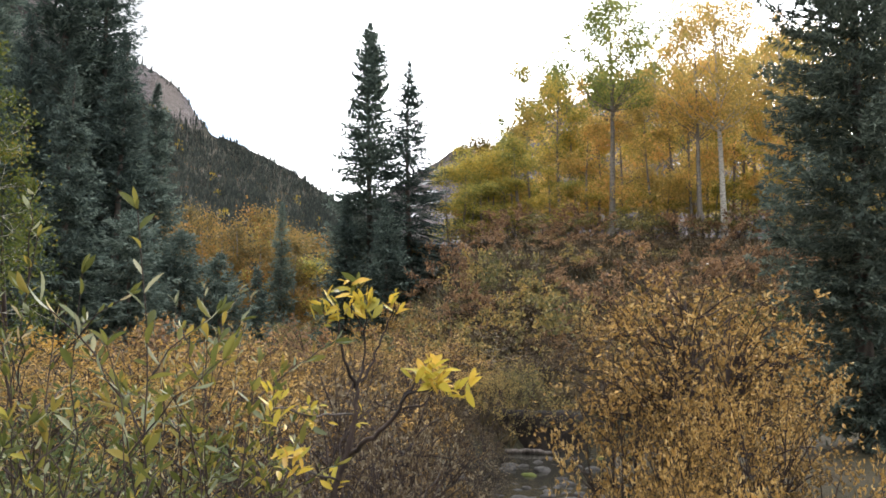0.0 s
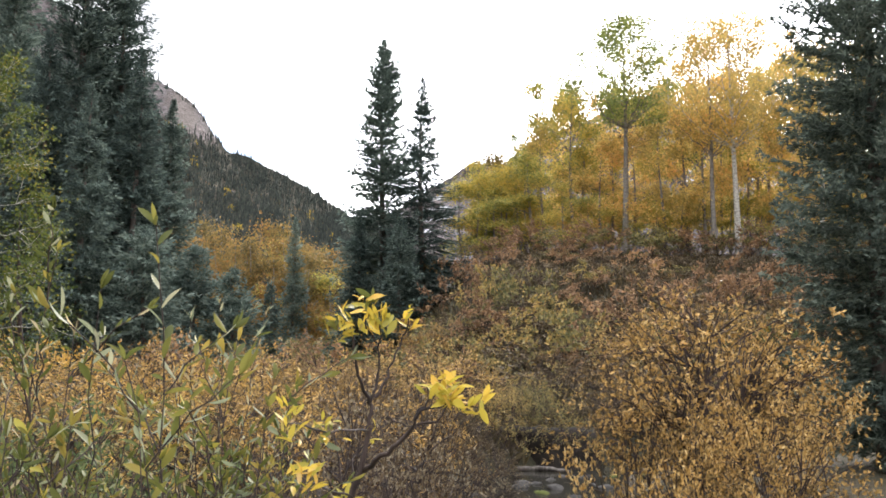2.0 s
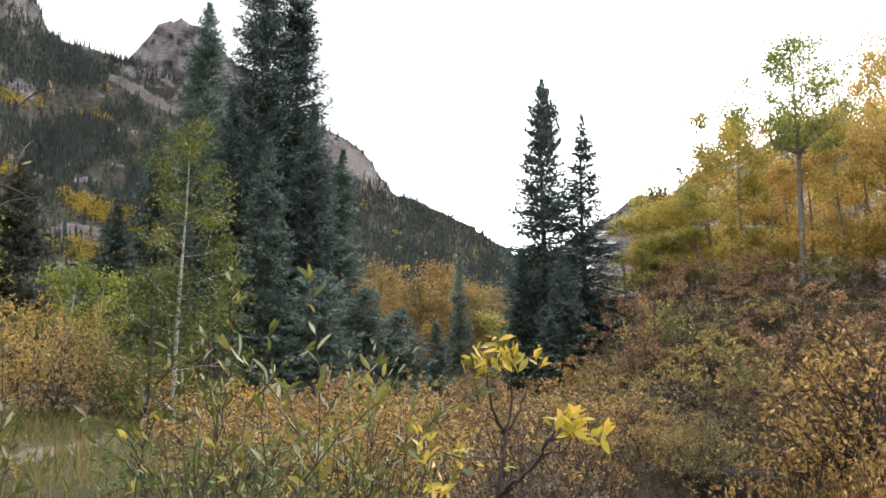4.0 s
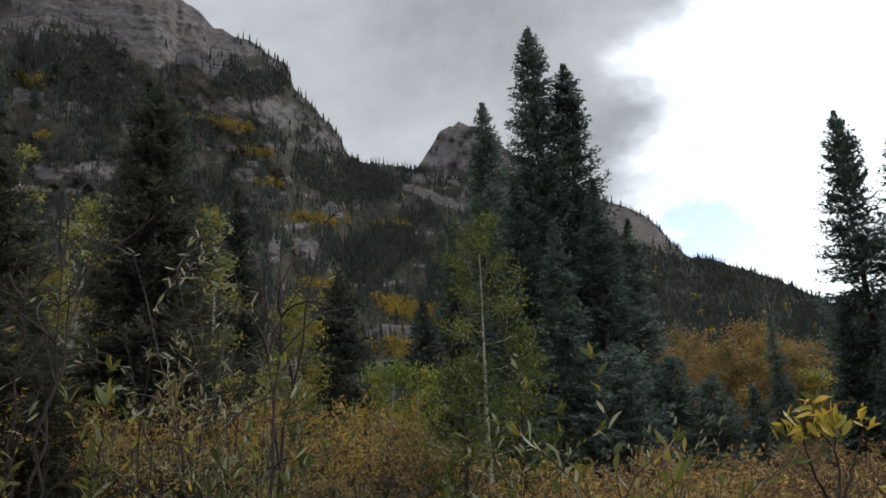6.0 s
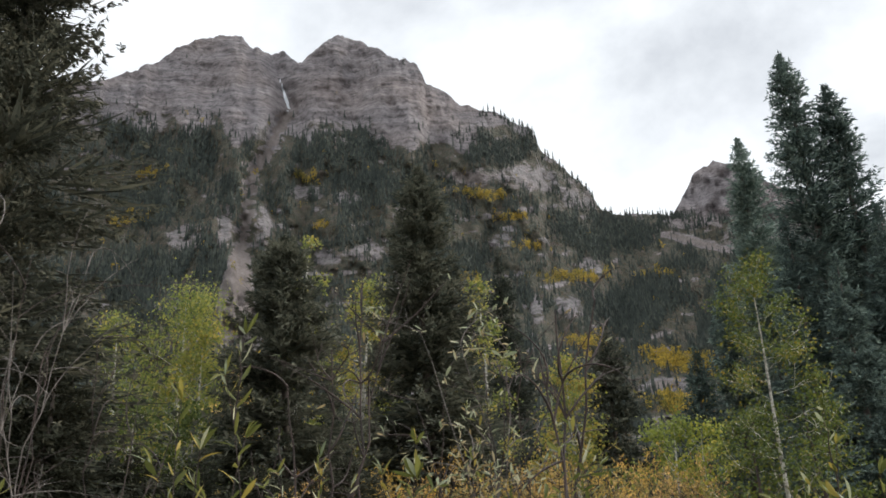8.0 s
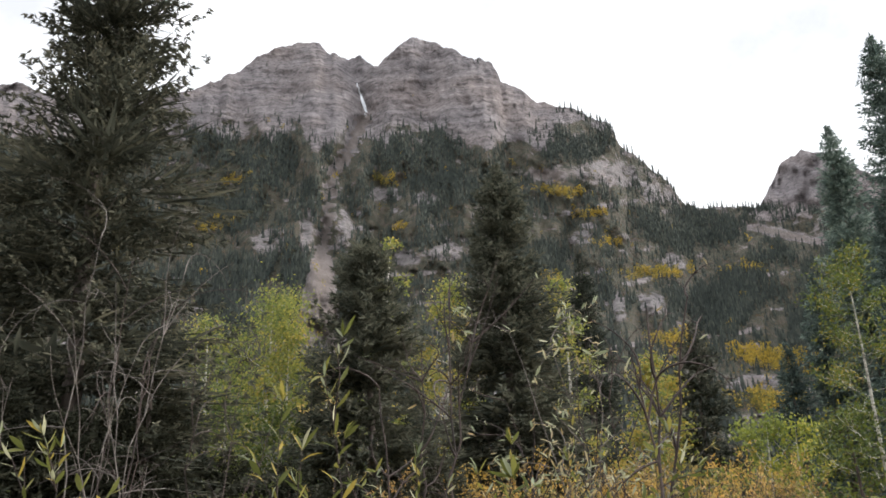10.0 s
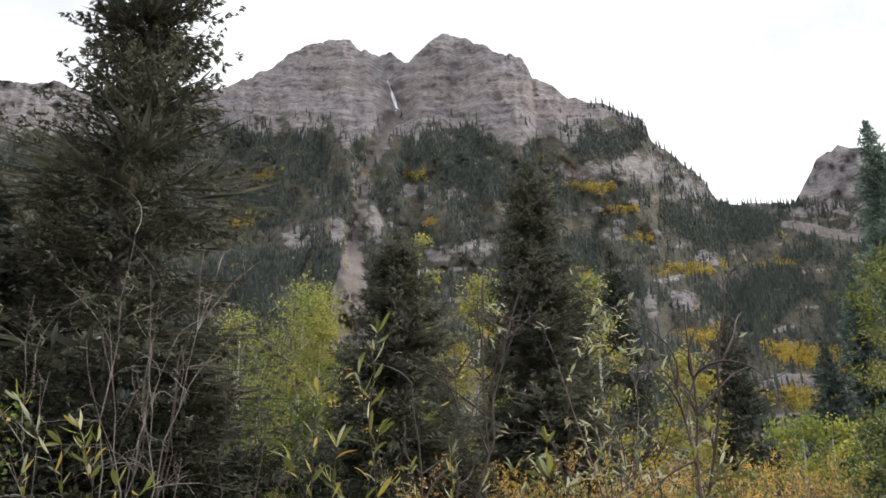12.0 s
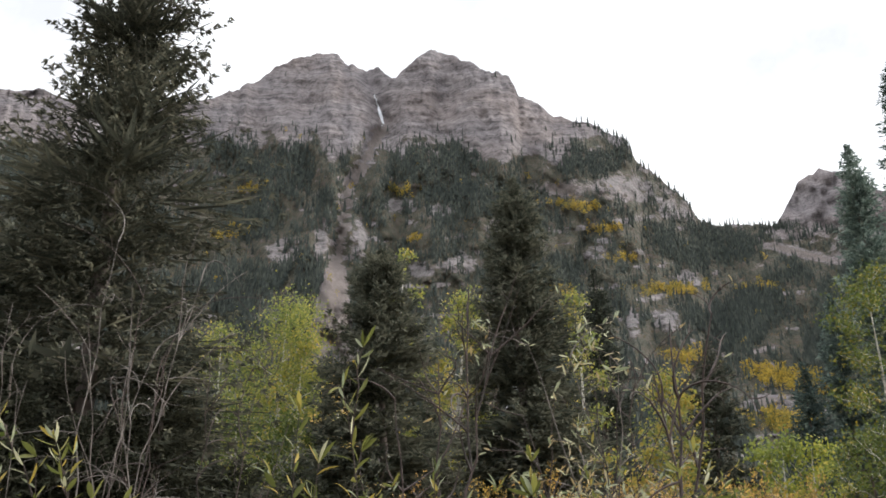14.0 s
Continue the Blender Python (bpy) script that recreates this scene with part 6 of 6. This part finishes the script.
def build_sapling():
    """Dark bare-stemmed young willow with clusters of yellow leaves."""
    g = np.random.default_rng(500)
    D = 3.2
    root = on_ground(8.3, D)
    ob = new("willow_sapling")
    ob.matrix_world = Matrix.Translation(Vector(root))

    def line(*pts):
        p = np.array([spot(a, e, D + k) - root for a, e, k in pts])
        s = np.linspace(0, len(p) - 1, 4 * (len(p) - 1) + 1)
        return np.stack([np.interp(s, np.arange(len(p)), p[:, q]) for q in range(3)], 1) + g.normal(size=(len(s), 3)) * 0.004

    base = np.array([0, 0, -0.04])
    main = np.concatenate([base[None], line((7.2, -9.6, 0), (6.3, -7.8, 0), (5.8, -4.8, 0), (5.8, -3.3, 0.02), (5.2, -1.0, 0.05), (5.1, 2.0, 0.05))])
    limbs = [
        (main, 0.015),
        (line((5.8, -3.4, 0.02), (6.6, -1.4, -0.05), (7.1, 1.2, -0.08), (7.9, 1.9, -0.1)), 0.008),
        (line((6.3, -7.8, 0), (5.0, -6.8, -0.1), (3.5, -5.6, -0.15), (2.4, -3.8, -0.2), (0.7, -3.2, -0.22), (-1.4, -3.6, -0.25)), 0.011),
        (line((2.8, -4.4, -0.18), (2.0, -3.2, -0.2), (1.4, -2.3, -0.2)), 0.005),
        (line((6.0, -5.0, 0), (8.6, -5.1, -0.4), (11.0, -4.6, -0.85)), 0.005),
        (line((5.6, -2.9, 0.03), (4.6, -1.6, 0.06), (3.9, 0.6, 0.1), (3.2, 2.5, 0.1)), 0.007),
        (line((7.0, -9.2, 0), (8.6, -8.8, -0.4), (10.2, -8.0, -0.8)), 0.005),
        (line((4.6, -4.2, 0), (3.8, -4.6, 0.05), (2.9, -5.0, 0.08)), 0.004),
        (line((5.4, 0.6, 0.05), (6.2, 2.0, 0.02), (6.0, 3.0, 0.0)), 0.004),
        (line((2.6, -4.7, -0.17), (1.2, -4.4, -0.2), (0.3, -3.0, -0.2)), 0.005),
    ]
    for l, r in limbs:
        v, f = tube(l, np.linspace(r, 0.002, len(l)), 6)
        child("stem", mesh_of("stem", v, [f], MAT["bark_twig"], True), ob)
    lemon, lime = ["leaf_yellow"], ["leaf_yellow", "leaf_yellow", "leaf_green"]
    clusters = [(main[-1], 15, 1.1, lemon), (limbs[8][0][-1], 12, 1.1, lime), (limbs[5][0][-1], 7, 0.9, lemon), (limbs[1][0][-1], 8, 1.0, lime), (limbs[1][0][-4], 10, 0.9, lime), (limbs[2][0][-1], 9, 1.15, lemon), (limbs[2][0][-4], 10, 1.0, lemon),
                (limbs[3][0][-1], 11, 1.1, lemon), (limbs[9][0][-1], 9, 1.0, lemon), (limbs[4][0][-1], 12, 0.72, lime), (limbs[4][0][-4], 10, 0.72, lime), (limbs[4][0][4], 7, 0.72, lime), (limbs[6][0][-1], 14, 0.75, lemon), (main[8], 4, 0.7, lime), (main[1], 6, 1.0, lemon)]
    for p, n, k, mix in clusters:
        lean = g.normal(size=3) * 0.25
        for i in range(int(n * 1.5)):
            a = unit(g.normal(size=3) * np.array([0.75, 0.75, 0.35]) + lean + np.array([0, 0, 0.75]))
            attach_leaf(ob, p + g.normal(size=3) * np.array([0.022, 0.022, 0.03]), a, g, 0.066 * k, mix)
    tagged(ob, "young willow with dark stems and bright yellow leaf clusters", "shrub", "shrubs close to the viewpoint")


build_sapling()


def build_near_willows():
    green = ["leaf_green", "leaf_green", "leaf_green", "leaf_green", "leaf_silver"]
    mixed = ["leaf_green", "leaf_silver", "leaf_silver", "leaf_green", "leaf_green", "leaf_green", "leaf_green", "leaf_dry"]
    lab = "green willow with long pointed leaves close by"
    leafy_plant("willow_shrub", lab, on_ground(21, 2.2), [spot(20.1, 8.2, 2.2), spot(23.2, 4.0, 2.15), spot(21.6, -0.5, 2.0)], 601, green, leaf=0.08, start=0.66, gap=0.05, twigs=1)
    leafy_plant("willow_shrub", lab, on_ground(26, 2.4), [spot(25.8, 6.2, 2.5), spot(28.0, 3.5, 2.4), spot(27.0, -1.5, 2.2), spot(24.6, 1.0, 2.4)], 602, mixed, leaf=0.054, start=0.5, gap=0.045, twigs=3)
    leafy_plant("willow_shrub", lab, on_ground(17, 2.4), [spot(14.6, 0.8, 2.6), spot(17.5, -3.0, 2.3), spot(12.6, -3.4, 2.5), spot(16.0, -6.0, 2.2)], 603, green, leaf=0.056, start=0.5, gap=0.045, twigs=2)
    leafy_plant("willow_shrub", "pale willow shoots with narrow silvery leaves", on_ground(17, 3.6), [spot(15.8, 3.2, 3.6), spot(13.6, 2.9, 3.7), spot(17.6, 2.2, 3.6), spot(12.8, 2.6, 3.8), spot(19.0, 1.2, 3.5)], 604, ["leaf_silver_long", "leaf_silver_long", "leaf_dry"], leaf=0.06, start=0.55, gap=0.035, twigs=1, lift=1.2)
    leafy_plant("willow_shrub", lab, on_ground(24, 1.9), [spot(24.5, -4.5, 1.9), spot(20.5, -5.5, 1.85), spot(28.0, -5.0, 1.9)], 605, green, leaf=0.05, start=0.5, gap=0.042, twigs=3)
    leafy_plant("willow_shrub", "low willow with greenish yellow leaves", on_ground(13, 2.7), [spot(11.8, -5.0, 2.7), spot(14.4, -7.0, 2.6), spot(10.8, -8.4, 2.8)], 606, ["leaf_green", "leaf_green", "leaf_silver", "leaf_green"], leaf=0.075, start=0.5, gap=0.05, twigs=3)
    leafy_plant("willow_shrub", lab, on_ground(31, 2.6), [spot(30.6, 2.6, 2.6), spot(32.5, -2.0, 2.5), spot(29.4, 0.0, 2.6)], 607, mixed, leaf=0.06, start=0.6, gap=0.05, twigs=2)
    for k, (az, d) in enumerate(((14.5, 2.3), (18.5, 2.0), (22.5, 2.5), (27.5, 2.1), (11.5, 2.9), (30.0, 2.3))):
        g = np.random.default_rng(650 + k)
        lo, hi = (-10.0, -1.5) if az > 22 else (-12.0, -5.0)
        tips = [spot(az + g.uniform(-2.6, 2.6), g.uniform(lo, hi), d + g.uniform(-0.25, 0.35)) for _ in range(4)]
        leafy_plant("willow_shrub", lab, on_ground(az, d), tips, 620 + k, ["leaf_green", "leaf_green", "leaf_green", "leaf_yellow"] if k % 2 else mixed, leaf=0.046, start=0.45, gap=0.04, thick=0.005, twigs=3)
    # shoots below the mountain
    green = ["leaf_green_long", "leaf_green_long", "leaf_green", "leaf_silver_long"]
    leafy_plant("willow_shrub", lab, on_ground(65, 2.6, True), [spot(64.0, 12.2, 2.5, True), spot(66.8, 10.6, 2.6, True), spot(62.6, 8.2, 2.7, True), spot(65.4, 7.4, 2.5, True), spot(68.4, 6.4, 2.6, True)], 611, green, leaf=0.082, start=0.55, gap=0.034, twigs=1)
    leafy_plant("willow_shrub", lab, on_ground(59, 2.8, True), [spot(60.6, 5.8, 2.9, True), spot(57.6, 5.6, 2.8, True), spot(55.8, 4.6, 2.9, True)], 612, green, leaf=0.062, start=0.6, gap=0.03, twigs=2)
    leafy_plant("willow_shrub", lab, on_ground(82, 2.8, True), [spot(82.4, 7.4, 2.8, True), spot(80.4, 7.6, 2.9, True), spot(84.4, 5.6, 2.8, True), spot(79.0, 5.0, 2.9, True)], 613, green, leaf=0.075, start=0.68, gap=0.034, twigs=1)
    leafy_plant("willow_shrub", lab, on_ground(52, 3.0, True), [spot(51.4, 7.2, 3.0, True), spot(53.8, 5.4, 3.0, True)], 614, green, leaf=0.095, start=0.75, gap=0.04, twigs=1)
    autumn = ["leaf_green", "leaf_yellow", "leaf_green", "leaf_dry", "leaf_silver_long"]
    leafy_plant("willow_shrub", "low willow with green and yellow leaves beside the meadow", on_ground(45.0, 3.5, True), [spot(46.6, 3.6, 3.4, True), spot(43.0, 2.0, 3.4, True), spot(48.4, 4.6, 3.6, True), spot(44.6, -2.4, 3.3, True), spot(47.2, -1.0, 3.2, True), spot(41.6, -3.2, 3.3, True)], 618, autumn, leaf=0.05, start=0.5, gap=0.05, twigs=3)
    leafy_plant("willow_shrub", "low willow with green and yellow leaves beside the meadow", on_ground(47, 3.4, True), [spot(48.6, 5.4, 3.4, True), spot(46.0, 1.6, 3.3, True), spot(50.4, 4.2, 3.5, True), spot(45.4, -2.8, 3.3, True)], 619, autumn, leaf=0.05, start=0.5, gap=0.05, twigs=3)
    pale_mix = ["leaf_silver_long", "leaf_green_long", "leaf_green", "leaf_green"]
    leafy_plant("willow_shrub", "silvery green willow at the edge of the meadow", on_ground(41.2, 3.3, True), [spot(42.1, 6.2, 3.3, True), spot(39.5, 5.1, 3.4, True), spot(41.1, 7.3, 3.4, True), spot(43.2, 3.2, 3.2, True), spot(38.3, 2.1, 3.3, True), spot(44.0, 0.4, 3.2, True), spot(40.2, 1.4, 3.1, True)], 616, pale_mix, leaf=0.075, start=0.5, gap=0.038, twigs=2)
    leafy_plant("willow_shrub", lab, on_ground(17.0, 3.0, True), [spot(18.6, -1.6, 3.0, True), spot(16.4, -0.1, 3.0, True), spot(14.6, 0.9, 3.1, True), spot(20.4, -2.8, 2.9, True), spot(13.6, -1.4, 3.0, True)], 617, pale_mix, leaf=0.075, start=0.55, gap=0.038, twigs=2)
    leafy_plant("willow_shrub", "silvery green willow beside a bare one", on_ground(46, 3.9, True), [spot(46.6, 9.2, 3.9, True), spot(45.2, 7.6, 3.9, True), spot(40.4, 6.0, 3.7, True)], 615, ["leaf_silver_long", "leaf_green_long"], leaf=0.06, start=0.75, gap=0.04, twigs=1)


build_near_willows()


def hooked(start, heading, length, n, g, turn, wander):
    """A line that keeps turning one way as it grows, like an old willow twig."""
    axis = unit(g.normal(size=3))
    p, d = [np.array(start, float)], unit(np.array(heading, float))
    for _ in range(n - 1):
        d = unit(d + np.cross(axis, d) * turn + g.normal(size=3) * wander)
        p.append(p[-1] + d * length / (n - 1))
    return np.array(p)


def bare_shrub(label, root, tips, seed, bark, thick, twigs, leaves=0, curl=0.05, leaf_from=0.8, reach=0.6, turn=0.22):
    """Crooked stems and wiry hooked twigs, with a few dry leaves at their ends."""
    g = np.random.default_rng(seed)
    ob = new("bare_shrub")
    ob.matrix_world = Matrix.Translation(Vector(root))
    for tip in tips:
        p1 = np.array(tip) - root
        p0 = np.array([g.normal() * 0.10, g.normal() * 0.10, -0.04])
        line = arc(p0, p1, 16, (-0.12 * p1[0] + g.normal() * 0.14, -0.12 * p1[1] + g.normal() * 0.14, 0.06 * p1[2]), g, 0.02)
        parts = [tube(line, thick * np.linspace(1, 0.22, 16) ** 0.9, 6)]
        ends = [line[-1]]
        for k in range(twigs):
            i = int(g.integers(5, 16))
            d = unit(unit(line[i] - line[i - 1]) * 0.8 + g.normal(size=3) * np.array([0.7, 0.7, 0.4]) + np.array([0, 0, 0.25]))
            tw = hooked(line[i], d, g.uniform(0.35, 1.0) * reach, 10, g, turn * g.uniform(0.2, 1.6), curl)
            parts.append(tube(tw, np.linspace(thick * 0.5, 0.0014, 10), 4))
            ends += [tw[-1], tw[-2], tw[-4]]
            for q in range(3):
                j = int(g.integers(2, 9))
                t2 = hooked(tw[j], unit(tw[j] - tw[j - 1]) + g.normal(size=3) * 0.7, g.uniform(0.08, 0.3) * reach, 6, g, turn * g.uniform(0.4, 2.0), curl)
                parts.append(tube(t2, np.linspace(thick * 0.28, 0.0011, 6), 3))
                ends.append(t2[-1])
        v, f = joined(parts)
        child("stem", mesh_of("stem", v, [f], MAT[bark], True), ob)
        tall = [e for e in ends if e[2] > p1[2] * leaf_from]
        for k in range(leaves if tall else 0):
            e = tall[int(g.integers(0, len(tall)))]
            attach_leaf(ob, e + g.normal(size=3) * 0.012, g.normal(size=3) + np.array([0, 0, 0.2]), g, 0.055, ["leaf_dry", "leaf_silver", "leaf_silver_long"])
    return tagged(ob, label, "shrub", "bare shrubs")


def build_bare_shrubs():
    pale = "dead shrub of tangled pale grey stems before a spruce"
    bare_shrub(pale, on_ground(77.6, 5.0, True), [spot(79.4, 20.5, 5.0, True), spot(80.6, 15.5, 4.9, True), spot(76.4, 13.4, 5.0, True), spot(78.2, 18.0, 5.2, True), spot(73.8, 18.6, 5.1, True)], 701, "bark_dead", 0.007, 8, curl=0.06, reach=0.8)
    bare_shrub(pale, on_ground(75.2, 5.3, True), [spot(74.6, 17.2, 5.3, True), spot(76.0, 12.0, 5.3, True), spot(72.8, 14.0, 5.2, True), spot(77.2, 19.4, 5.3, True)], 702, "bark_twig", 0.008, 8, curl=0.06, reach=0.75)
    bare_shrub(pale, on_ground(83.0, 4.8, True), [spot(84.0, 11.0, 4.8, True), spot(85.2, 13.0, 4.9, True)], 703, "bark_dead", 0.005, 7, curl=0.06, reach=0.6)
    half = "half-bare willow with wiry stems and few dry leaves"
    bare_shrub(half, on_ground(46.4, 4.2, True), [spot(51.2, 14.6, 4.2, True), spot(48.4, 13.6, 4.1, True), spot(45.2, 13.0, 4.2, True)], 704, "bark_dead", 0.0065, 9, leaves=95, curl=0.1, leaf_from=0.66, reach=0.5)
    bare_shrub("half-bare willow with dark wiry stems", on_ground(47.6, 4.4, True), [spot(49.6, 11.0, 4.4, True), spot(47.0, 12.6, 4.3, True), spot(51.8, 10.0, 4.4, True), spot(44.8, 9.6, 4.3, True)], 708, "bark_twig", 0.007, 7, leaves=14, curl=0.08, leaf_from=0.75)
    bare_shrub("dark-stemmed willow almost without leaves", on_ground(43.6, 4.1, True), [spot(41.6, 15.4, 4.1, True), spot(38.8, 15.8, 4.1, True), spot(43.0, 12.4, 4.0, True)], 705, "bark_twig", 0.014, 8, leaves=4)
    bare_shrub("dark-stemmed willow almost without leaves", on_ground(57.2, 4.4, True), [spot(55.2, 18.4, 4.4, True), spot(57.4, 13.6, 4.4, True), spot(60.4, 11.2, 4.4, True), spot(53.8, 14.0, 4.4, True)], 706, "bark_twig", 0.012, 8, leaves=3)
    bare_shrub("thin bare shoots at the edge of the thicket", on_ground(70.0, 4.6, True), [spot(69.6, 12.0, 4.6, True), spot(67.4, 9.6, 4.6, True)], 707, "bark_twig", 0.007, 4)


build_bare_shrubs()
